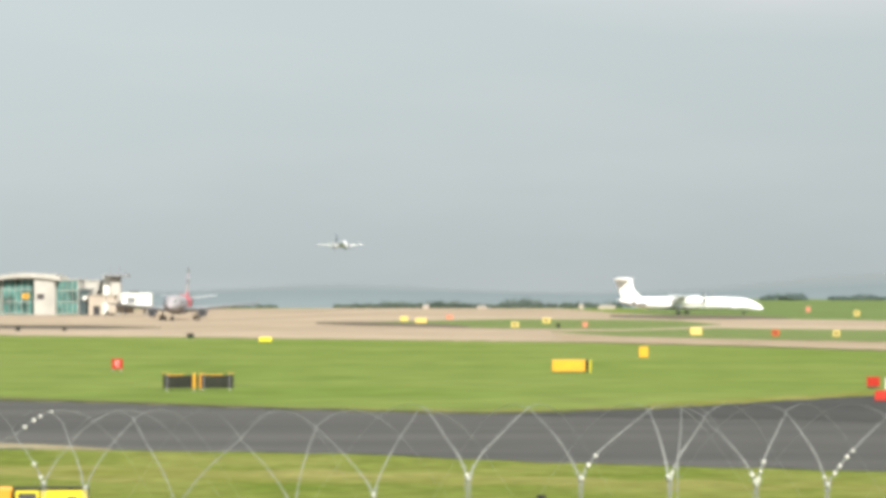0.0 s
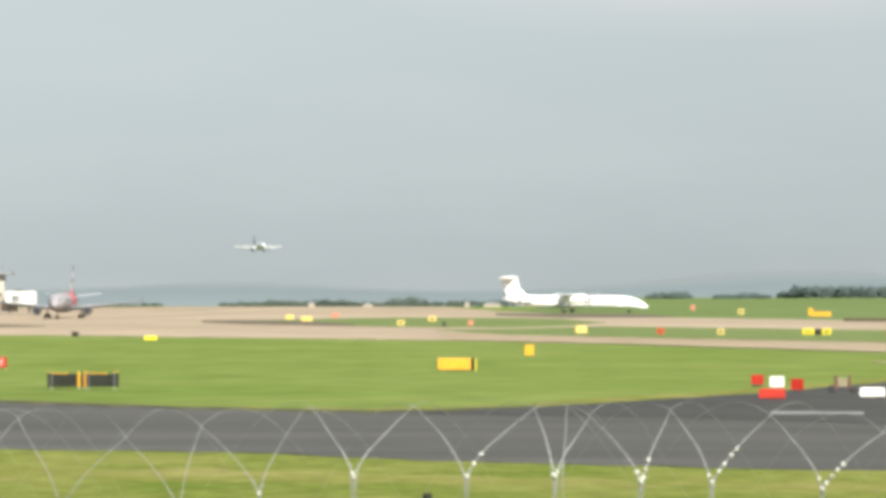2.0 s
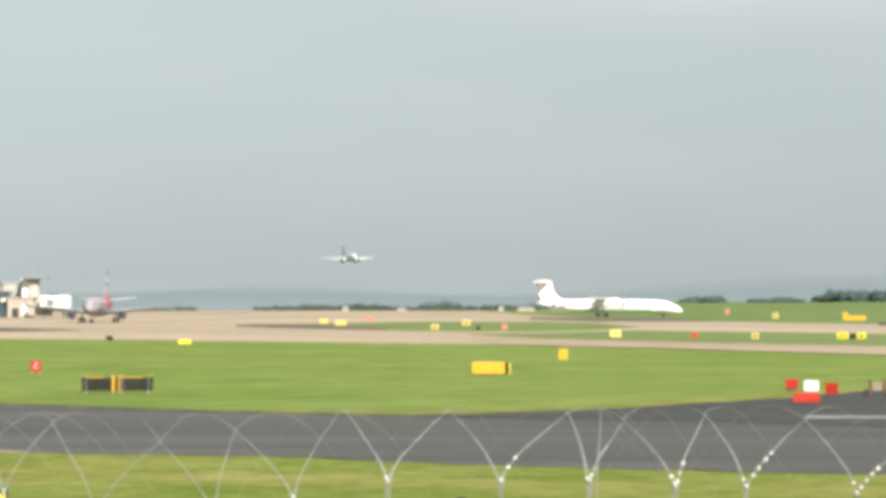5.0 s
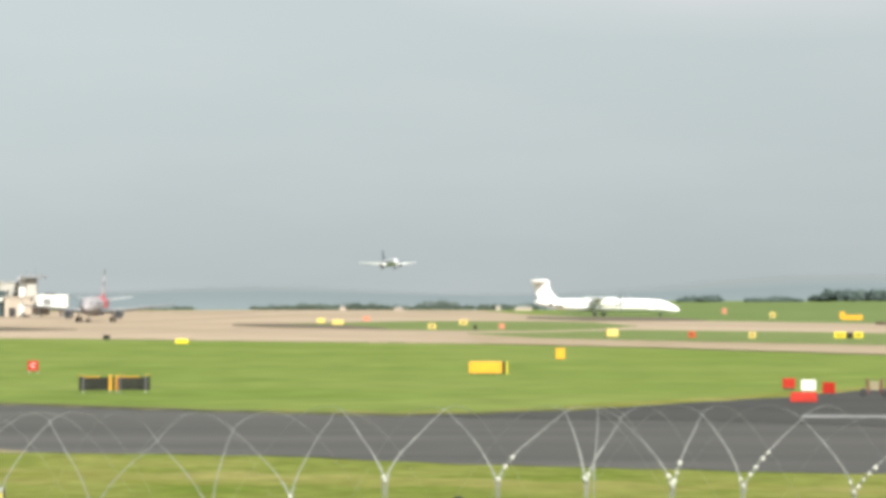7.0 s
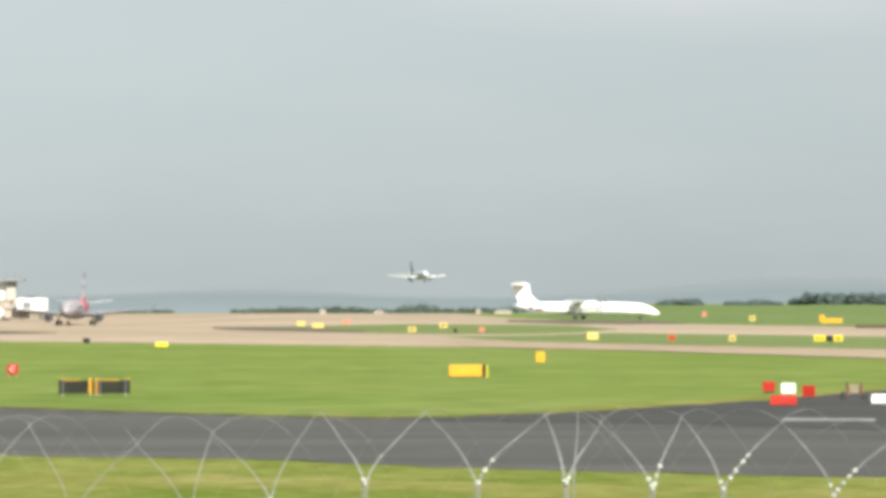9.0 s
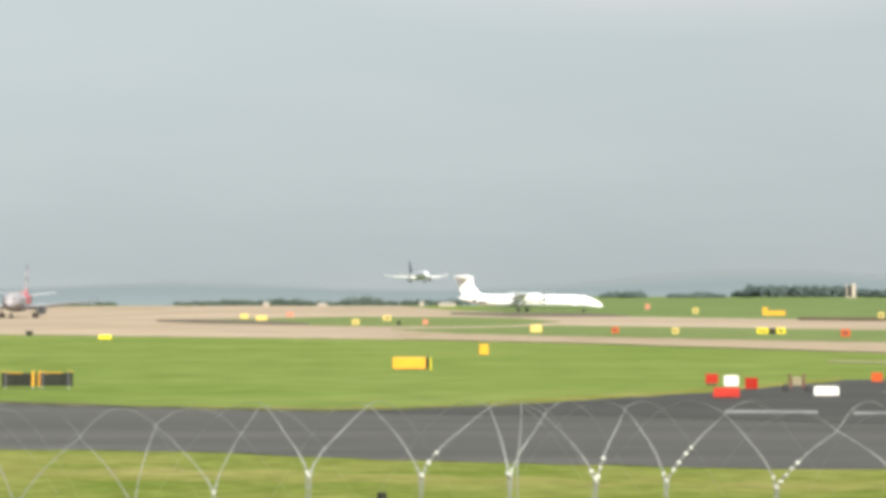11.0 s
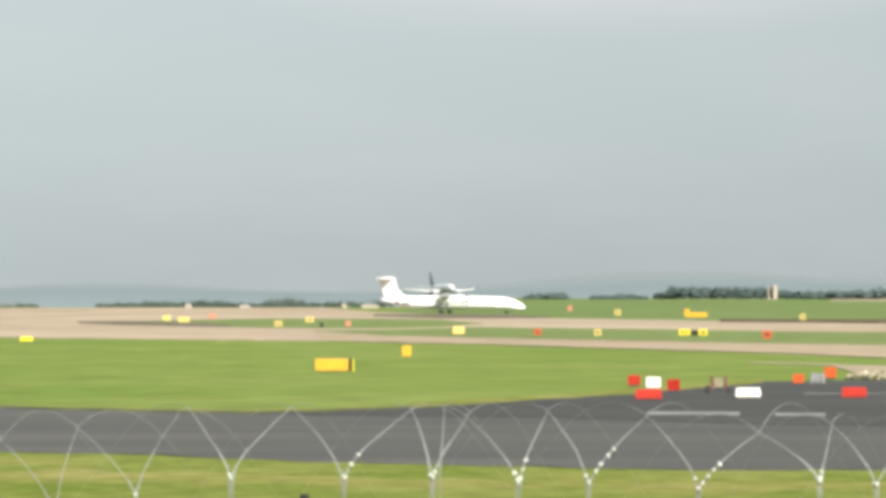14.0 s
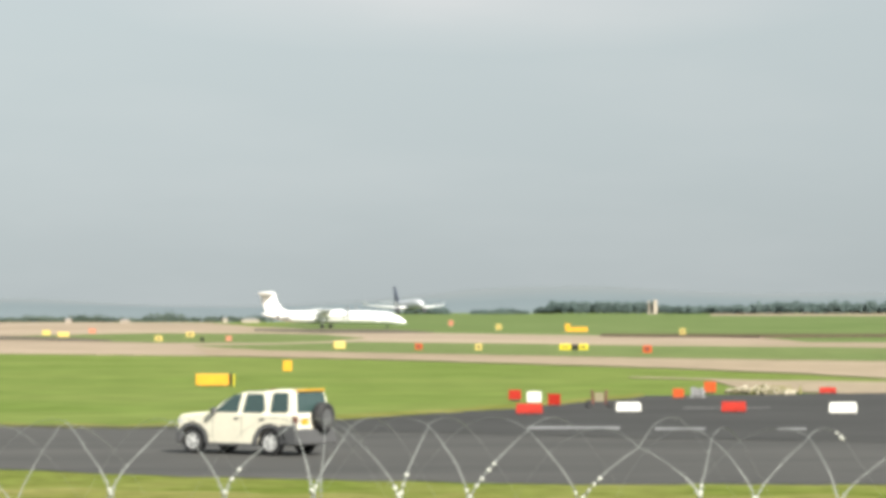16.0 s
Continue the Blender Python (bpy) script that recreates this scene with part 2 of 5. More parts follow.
def airfoil(sections, thick=0.11, n=8, bm=None, upright=False):
    """A wing from sections (leading x, trailing x, y, z); upright swaps the span to z."""
    bm = bm or bmesh.new()
    rows = []
    for lead, trail, y, z in sections:
        c = lead - trail
        up = [(lead - c * (1 - math.cos(math.pi * i / n)) / 2, thick * c * math.sin(math.pi * i / n) ** 0.8 * (1 - 0.55 * i / n)) for i in range(n + 1)]
        loop = [(x, t * 0.62) for x, t in up] + [(x, -t * 0.42) for x, t in up[-2:0:-1]]
        rows.append(ring(bm, [((x, y + t, z) if upright else (x, y, z + t)) for x, t in loop]))
    for a, b in zip(rows, rows[1:]):
        bridge(bm, a, b)
    bm.faces.new(rows[0])
    bm.faces.new(rows[-1])
    return bm


def prism(outline, y0, y1, bevel=0.0, bm=None):
    """An (x, z) outline pushed along y."""
    bm = bm or bmesh.new()
    a, b = ring(bm, [(x, y0, z) for x, z in outline]), ring(bm, [(x, y1, z) for x, z in outline])
    bridge(bm, a, b)
    fs = [bm.faces.new(a), bm.faces.new(b)]
    if bevel:
        es = list({e for f in fs for e in f.edges})
        bmesh.ops.bevel(bm, geom=es, offset=bevel, segments=3, affect="EDGES", profile=0.6)
    return bm


def wheel_mesh(r, w, n=20):
    """A tyre about the y axis."""
    bm = bmesh.new()
    rows = []
    for y, k in ((-w / 2, 0.62), (-w / 2, 0.90), (-w * 0.36, 1.0), (w * 0.36, 1.0), (w / 2, 0.90), (w / 2, 0.62)):
        rows.append(ring(bm, [(r * k * math.cos(2 * math.pi * i / n), y, r * k * math.sin(2 * math.pi * i / n)) for i in range(n)]))
    for a, b in zip(rows, rows[1:]):
        bridge(bm, a, b)
    bridge(bm, rows[-1], rows[0])
    return bm


def smooth01(v):
    v = min(1.0, max(0.0, v))
    return v * v * (3 - 2 * v)


def land(x, y):
    """Height of the ground: level, with a shallow fall to the terminal apron and a valley beyond the scrub."""
    dip = -1.4 * smooth01((y - 430) / 220) * smooth01((-10 - x) / 45) * (1 - smooth01((y - 930) / 120))
    if y > 1060:
        dip -= (y - 1060) * 0.012 * (1 - smooth01((x / y - 0.045) / 0.03))
    return dip


# ---- ground ----
def ground_sheet():
    bm = bmesh.new()
    xs = [-2600, -1400, -700, -350] + list(range(-200, -72, 16)) + list(range(-72, 0, 4)) + list(range(0, 360, 20)) + [400, 460, 520, 600, 700, 900, 1400, 2600]
    ys = [-400, -100, 0, 60, 120, 200, 300] + list(range(400, 1080, 12)) + [1100, 1140, 1200, 1300, 1500, 1750, 2000, 2400, 2800, 3200, 3600, 4100, 4600]
    rows = [[bm.verts.new((x, y, land(x, y))) for x in xs] for y in ys]
    for a, b in zip(rows, rows[1:]):
        for i in range(len(xs) - 1):
            bm.faces.new((a[i], a[i + 1], b[i + 1], b[i]))
    return tagged(obj("ground", bm, M_GRASS, smooth=True), "level mown airfield grass reaching the horizon", "ground", kind="structure")


def strip(name, near, far, lift, material, label, category="pavement", across=6, along=8, rough=0.0):
    """Paving or turf between two edge lines on the ground."""
    bm = bmesh.new()
    cols = []
    for i in range(len(near) - 1):
        for k in range(along if i < len(near) - 2 else along + 1):
            u = k / along
            a = Vector(near[i]).lerp(Vector(near[i + 1]), u)
            b = Vector(far[i]).lerp(Vector(far[i + 1]), u)
            if rough:
                n1 = noise.noise((a.x * 0.9, 1.3, lift * 50)) + 0.6 * noise.noise((a.x * 0.22, 5.1, lift * 50))
                n2 = noise.noise((b.x * 0.7, 8.3, lift * 50)) + 0.6 * noise.noise((b.x * 0.16, 2.7, lift * 50))
                a, b = a + Vector((0, n1 * rough)), b + Vector((0, n2 * rough))
            col = []
            for j in range(across + 1):
                p = a.lerp(b, j / across)
                col.append(bm.verts.new((p.x, p.y, land(p.x, p.y) + lift)))
            cols.append(col)
    for a, b in zip(cols, cols[1:]):
        for j in range(across):
            bm.faces.new((a[j], b[j], b[j + 1], a[j + 1]))
    rim = [c[0] for c in cols] + cols[-1][1:] + [c[-1] for c in cols[-2::-1]] + cols[0][-2:0:-1]
    bridge(bm, rim, ring(bm, [v.co - Vector((0, 0, 0.3)) for v in rim]))
    return tagged(obj(name, bm, material), label, category, kind="structure")


ground_sheet()
strip("apron",
      [(-77.04, 336.00), (-44.31, 316.52), (-26.22, 303.33), (-9.44, 287.37), (3.26, 276.46), (10.40, 269.63), (16.99, 260.00), (22.87, 248.18), (31.85, 227.50), (38.10, 210.00), (43.27, 189.91), (44.90, 177.56), (52.25, 152.73)],
      [(-230.83, 1006.74), (-142.24, 1016.03), (-88.76, 1027.00), (-33.85, 1030.22), (11.97, 1015.81), (38.29, 992.73), (39.81, 753.10), (51.60, 560.00), (69.49, 496.36), (84.31, 464.68), (95.19, 445.71), (87.14, 376.55), (118.61, 346.67)],
      0.05, M_CONC, "pale brown concrete taxiway and apron crossing the airfield", across=40, along=16, rough=1.5)
strip("old_taxiway", [(10.40, 269.63), (22.87, 248.18), (38.10, 210.00), (43.27, 189.91), (44.90, 177.56), (52.25, 152.73)],
      [(11.57, 339.13), (24.94, 287.37), (45.54, 251.03), (59.06, 233.58), (65.0, 222.0), (72.55, 212.04)], 0.07, M_OLD, "older browner concrete taxiway beside the grass", across=20, along=16, rough=1.5)
strip("grass_island", [(-17.66, 451.58), (-6.18, 412.08), (7.80, 376.55), (20.89, 370.17), (28.97, 390.00), (37.84, 431.62)],
      [(-17.97, 459.49), (-7.28, 485.33), (11.03, 532.68), (29.34, 520.00), (36.87, 496.36), (38.30, 436.80)], 0.09, M_GRASS2, "long tapering grass island between two taxiways", "grass", along=20, rough=2.0)
strip("grass_island", [(11.57, 339.13), (17.12, 303.33), (24.94, 287.37), (30.60, 278.22), (37.29, 266.34), (45.54, 251.03), (59.06, 233.58), (72.55, 212.04)],
      [(11.75, 344.48), (19.88, 352.26), (33.25, 383.16), (40.72, 370.17), (50.12, 358.03), (60.96, 336.00), (80.03, 316.52), (99.63, 291.20)], 0.09, M_GRASS2, "broad grass island between two pale taxiways", "grass", along=20, rough=1.5)
strip("tar_and_shadow_patch", [(-76.96, 364.00), (-52.72, 376.55), (-41.91, 370.17), (-34.14, 383.16)], [(-94.96, 449.13), (-59.95, 428.24), (-47.55, 420.00), (-34.75, 390.00)], 0.09, M_PATCH, "dark tarred strip across the pale apron")
strip("tar_and_shadow_patch", [(-17.84, 445.91), (-10.70, 416.00), (-1.70, 397.09), (3.20, 390.00)], [(-18.63, 465.82), (-12.08, 469.77), (-1.91, 445.71), (3.32, 404.44)], 0.12, M_PATCH, "dark tarred tip of the grass island")
# the turboprop's cast shadow, painted as a dark strip
strip("tar_and_shadow_patch", [(31.20, 590.27), (39.57, 532.68), (51.94, 532.68), (58.60, 532.68)], [(34.98, 661.82), (47.72, 642.35), (60.84, 624.00), (60.06, 546.00)], 0.09, M_PATCH, "dark strip painting the parked turboprop's shadow on the ground")
strip("far_field", [(39.27, 742.86), (51.08, 554.31), (68.86, 491.89), (83.59, 460.76), (94.42, 442.11), (87.45, 377.85), (119.37, 348.88)],
      [(392.14, 6000.00), (287.49, 3120.00), (509.60, 3640.00), (660.40, 3640.00), (777.40, 3640.00), (842.40, 3640.00), (1245.40, 3640.00)], 0.02, M_FIELD, "rough darker grass field beyond the taxiways", "grass", 12)
strip("runway", [(460.0, 2308.0), (540.0, 2136.0), (731.0, 2136.0)], [(725.40, 3640.00), (920.40, 3640.00), (1245.40, 3640.00)], 0.05, M_CONC, "thin pale far strip of pavement before the woods")
strip("taxiway",
      [(-18.97, 82.73), (-11.32, 80.89), (-7.66, 80.29), (-4.01, 79.13), (-1.17, 77.72), (0.89, 75.57), (2.86, 74.03), (4.74, 72.56), (6.62, 71.84), (8.41, 70.68), (10.23, 70.23), (12.41, 69.78), (17.48, 69.11), (23.28, 68.04)],
      [(-28.61, 124.80), (-16.71, 119.34), (-10.96, 114.95), (-5.54, 109.20), (-1.60, 106.54), (1.24, 105.00), (4.09, 106.02), (7.17, 109.75), (10.65, 115.56), (14.35, 120.66), (18.72, 128.47), (25.06, 140.90), (36.57, 144.64), (50.83, 148.57)],
      0.03, M_ASPH, "worn grey asphalt taxiway widening into a junction", "taxiway", along=40, rough=0.7)
strip("near_verge", [(-10.32, 45.03), (-6.30, 45.03), (-1.48, 45.03), (1.74, 45.03), (6.56, 45.03), (11.39, 45.03), (15.41, 45.03)],
      [(-18.90, 82.42), (-11.28, 80.59), (-2.57, 78.28), (2.85, 73.78), (10.20, 70.00), (17.42, 68.90), (23.21, 67.83)], 0.015, M_OLIVE, "rough olive grass verge between fence and taxiway", "grass", 12)
strip("field_edge", [(75.37, 460.76), (88.82, 445.71), (93.69, 435.06), (101.90, 440.32), (117.64, 449.38)], [(80.5, 492.1), (96.8, 485.8), (103.3, 479.7), (111.5, 481.8), (126.1, 481.8)], 0.24, M_BANK, "low dark bare bank along the far field", "ditch")
strip("taxiway_overlay",
      [(1.78, 104.00), (3.95, 102.54), (6.61, 101.11), (9.23, 100.18), (11.75, 98.82), (14.14, 97.07), (16.74, 94.14), (22.91, 90.62), (30.25, 88.42)],
      [(1.80, 105.10), (4.08, 105.81), (7.16, 109.53), (10.63, 115.31), (14.32, 120.40), (18.68, 128.17), (25.00, 140.54), (36.48, 144.25), (50.69, 148.17)],
      0.05, M_ASPH2, "fresher dark asphalt overlay on the taxiway junction", "taxiway", along=40, rough=0.5)
strip("taxiway_edge", [(-19.19, 83.68), (-11.30, 80.74), (-9.52, 80.29), (-8.39, 80.00)], [(-19.79, 86.32), (-11.67, 83.36), (-9.70, 81.80), (-8.43, 80.44)], 0.045, M_VERGE, "pale gravel edge of the taxiway", "gravel", along=30, rough=0.4)
strip("side_taxiway", [(31.14, 180.50), (34.54, 173.33), (32.07, 152.73), (34.22, 145.60), (36.67, 145.02), (51.18, 149.59)], [(31.53, 182.76), (35.24, 176.84), (36.40, 173.33), (40.10, 170.62), (42.48, 168.00), (55.35, 161.78)],
      0.04, M_CONC2, "pale brown concrete side taxiway joining the asphalt", along=20, rough=0.8)
strip("dirt_edge", [(-28.21, 123.04), (-16.48, 117.74), (-10.82, 113.45), (-5.48, 108.12), (-1.58, 105.51), (1.23, 104.20), (4.06, 105.20), (7.10, 108.66)], [(-28.95, 126.24), (-16.89, 120.66), (-11.05, 115.86), (-5.58, 109.97), (-1.61, 107.27), (1.25, 105.81), (4.12, 106.85), (7.22, 110.41)],
      0.06, M_DIRT, "dark earth edge between grass and asphalt", "earth", along=40, rough=0.9)
strip("dry_verge", [(-4.14, 103.51), (-1.55, 103.02), (1.21, 102.54), (4.01, 104.00), (7.03, 107.59), (10.48, 113.75)], [(-4.39, 109.75), (-1.64, 109.20), (1.27, 108.12), (4.23, 109.75), (7.40, 113.16), (10.82, 117.42)], 0.02, M_DRY, "dry yellowed grass along the asphalt edge", "grass", along=40, rough=1.6)
strip("dry_verge", [(7.10, 108.6), (10.52, 114.2), (14.20, 119.4), (18.52, 127.1), (24.75, 139.1)], [(7.35, 112.4), (10.90, 118.4), (14.75, 124.0), (19.22, 131.9), (25.65, 144.2)], 0.07, M_DRY, "dry yellowed grass fringe along the dark asphalt", "grass", along=40, rough=0.9)
strip("dry_verge", [(-15.41, 67.20), (-9.53, 68.04), (-4.58, 66.79), (0.19, 65.19), (4.76, 64.05), (10.30, 62.94), (15.64, 61.87)], [(-16.31, 71.14), (-10.09, 72.08), (-4.88, 71.14), (0.20, 68.90), (4.99, 67.20), (10.79, 65.98), (16.48, 65.19)], 0.02, M_DRY, "dry yellowed grass band beside the taxiway", "grass", along=50, rough=1.6)
for near, far in ((((14.27, 101.82), (17.21, 101.35)), ((14.54, 103.75), (17.54, 103.26))), (((18.20, 100.41), (19.79, 100.18)), ((18.54, 102.30), (20.16, 102.06))), (((22.15, 100.18), (23.10, 100.18)), ((22.46, 101.58), (23.42, 101.58))),
                  (((23.36, 122.70), (26.86, 122.70)), ((23.40, 122.90), (26.91, 122.90)))):
    strip("painted_line", near, far, 0.065, M_LINE, "worn white painted line on the dark asphalt", "marking", 1, 1)


def ridge(k, material):
    """One of the ridges of the hills, each lower and nearer than the one behind it."""
    bm = bmesh.new()
    y0, low = 4720 - 130 * k, 1.0 - 0.17 * k
    lo, hi = [], []
    for i in range(161):
        x = -2600 + 5200 * i / 160
        d = x / 4700 * 5600
        h = 4 + 17 * math.exp(-((d + 170) / 240) ** 2) + 36 * math.exp(-((d - 820) / 330) ** 2) + 26 * math.exp(-((d - 1500) / 420) ** 2) + 10 * math.exp(-((d + 1200) / 500) ** 2)
        h += (2.0 + k) * noise.noise((x * 0.004, 3.1 + 2 * k, 0)) + 1.0 * noise.noise((x * 0.015, 7.7 + k, 0))
        lo.append(bm.verts.new((x, y0 - 60, -60)))
        hi.append(bm.verts.new((x, y0, h * 0.86 * low + 3.9)))
    back = [bm.verts.new((v.co.x, y0 + 60, -60)) for v in lo]
    for i in range(160):
        bm.faces.new((lo[i], lo[i + 1], hi[i + 1], hi[i]))
        bm.faces.new((hi[i], hi[i + 1], back[i + 1], back[i]))
    tagged(obj("backdrop", bm, material, smooth=True), "low ridge of hills on the horizon with blue-grey haze painted in", "hills", kind="structure")


# nested ridges grade the painted haze towards the skyline
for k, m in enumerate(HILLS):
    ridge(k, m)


# ---- aircraft ----
def wheels_on(parent, x, y, z, r, w, pair, strut_top):
    gear = part("landing_gear", tube((x, y, z + r * 0.2), (x, y, strut_top), 0.13), M_GREYMET, parent, "grey steel landing gear leg")
    for dy in (-pair, pair):
        bm = wheel_mesh(r, w, 16)
        bmesh.ops.translate(bm, verts=bm.verts, vec=(x, y + dy, z + r))
        tyre = part("wheel", bm, M_RUBBER, gear, "black tyre", True)
    return gear


def turboprop(m):
    """A high-wing twin turboprop, nose along +x, tail at x = 0, on its wheels."""
    t = thing("turboprop_airliner", m, "parked white high-wing twin turboprop airliner with T-tail", "aircraft")
    part("fuselage", loft([(-0.4, 0, 3.12, 0.10, 0.12), (0.8, 0, 3.02, 0.45, 0.50), (3.0, 0, 2.78, 0.85, 0.92), (6.0, 0, 2.50, 1.18, 1.22), (9.0, 0, 2.40, 1.34, 1.34), (14.0, 0, 2.36, 1.35, 1.35),
                           (22.0, 0, 2.34, 1.35, 1.35), (25.0, 0, 2.28, 1.35, 1.33), (27.4, 0, 2.16, 1.30, 1.26), (29.0, 0, 1.86, 1.10, 1.06), (30.2, 0, 1.58, 0.80, 0.74), (30.9, 0, 1.42, 0.46, 0.42), (31.3, 0, 1.32, 0.08, 0.08)], 24),
         M_WHITE, t, "glossy white fuselage with a drooped nose", True)
    part("fin", airfoil([(6.2, 0.6, 0, 3.3), (4.5, 0.4, 0, 4.0), (3.2, -0.2, 0, 5.3), (2.6, -0.8, 0, 7.3)], 0.10, upright=True), M_WHITE, t, "white swept tail fin", True)
    part("tailplane", airfoil([(1.8, -0.4, -4.1, 7.6), (2.8, -1.0, 0, 7.55), (1.8, -0.4, 4.1, 7.6)], 0.12), M_WHITE, t, "white T-tail plane", True)
    part("tail_fairing", loft([(-1.25, 0, 7.42, 0.05, 0.08), (-0.5, 0, 7.47, 0.2, 0.3), (1.8, 0, 7.52, 0.24, 0.34), (3.0, 0, 7.47, 0.05, 0.08)], 12), M_WHITE, t, "", True)
    part("wing", airfoil([(15.3, 13.5, -14.2, 4.05), (16.3, 13.2, -4.5, 3.85), (16.6, 13.0, 0, 3.8), (16.3, 13.2, 4.5, 3.85), (15.3, 13.5, 14.2, 4.05)], 0.15), M_WING, t, "grey-white straight high wing", True)
    part("wing_fairing", loft([(12.2, 0, 3.45, 0.3, 0.2), (13.5, 0, 3.5, 1.2, 0.45), (16.5, 0, 3.5, 1.2, 0.45), (18.0, 0, 3.45, 0.3, 0.2)], 14), M_WHITE, t, "", True)
    for s in (-1, 1):
        y = 4.4 * s
        nac = part("engine_nacelle", loft([(11.6, y, 3.1, 0.12, 0.15), (13.0, y, 3.0, 0.5, 0.55), (15.5, y, 2.95, 0.62, 0.80), (18.0, y, 3.0, 0.58, 0.70), (19.2, y, 3.05, 0.42, 0.46)], 16), M_WHITE, t, "white engine nacelle", True)
        part("intake", loft([(18.4, y, 2.35, 0.34, 0.16), (19.1, y, 2.42, 0.30, 0.13)], 12), M_DARK, nac, "dark oval intake")
        part("spinner", loft([(19.2, y, 3.05, 0.36, 0.36), (19.6, y, 3.05, 0.28, 0.28), (20.0, y, 3.05, 0.04, 0.04)], 12), M_DARK, nac, "dark propeller spinner", True)
        for k in range(6):
            bm = airfoil([(19.58, 19.46, 0, 0.3), (19.62, 19.36, 0, 1.1), (19.55, 19.45, 0, 2.0)], 0.25)
            bmesh.ops.transform(bm, matrix=Matrix.Translation((0, y, 3.05)) @ Matrix.Rotation(radians(60 * k + 12), 4, "X"), verts=bm.verts)
            part("propeller_blade", bm, M_BLADE, nac, "grey propeller blade")
        wheels_on(t, 13.9, y, 0, 0.46, 0.26, 0.30, 2.8)
        part("gear_door", boxed(13.1, 14.7, y - 0.46, y - 0.42, 1.7, 2.6), M_WING, t, "grey open gear door")
    wheels_on(t, 27.2, 0, 0, 0.29, 0.18, 0.2, 1.6)
    for i in range(22):
        if i in (9, 10):
            continue
        x = 7.2 + i * 0.86
        for s in (-1, 1):
            part("window", boxed(x, x + 0.26, s * 1.33, s * 1.36, 2.55, 2.9, 0.01), M_WING, t, "small pale cabin window")
    for s in (-1, 1):
        part("cabin_door", boxed(25.1, 25.9, s * 1.335, s * 1.36, 1.45, 3.1, 0.01), M_WHITE, t, "white cabin door")
        part("cargo_door", boxed(3.1, 3.9, s * 0.92, s * 0.98, 2.1, 2.9), M_CLAD, t, "dark grey door near the tail")
        part("registration_bar", boxed(4.5, 6.3, s * 1.09, s * 1.17, 2.0, 2.5), M_CLAD, t, "dark registration lettering bar")
    part("windscreen", loft([(28.55, 0, 2.45, 0.94, 0.42), (29.25, 0, 2.22, 0.88, 0.42), (29.55, 0, 2.10, 0.8, 0.36)], 18), M_DKGLASS, t, "dark cockpit windscreen", True)
    return t


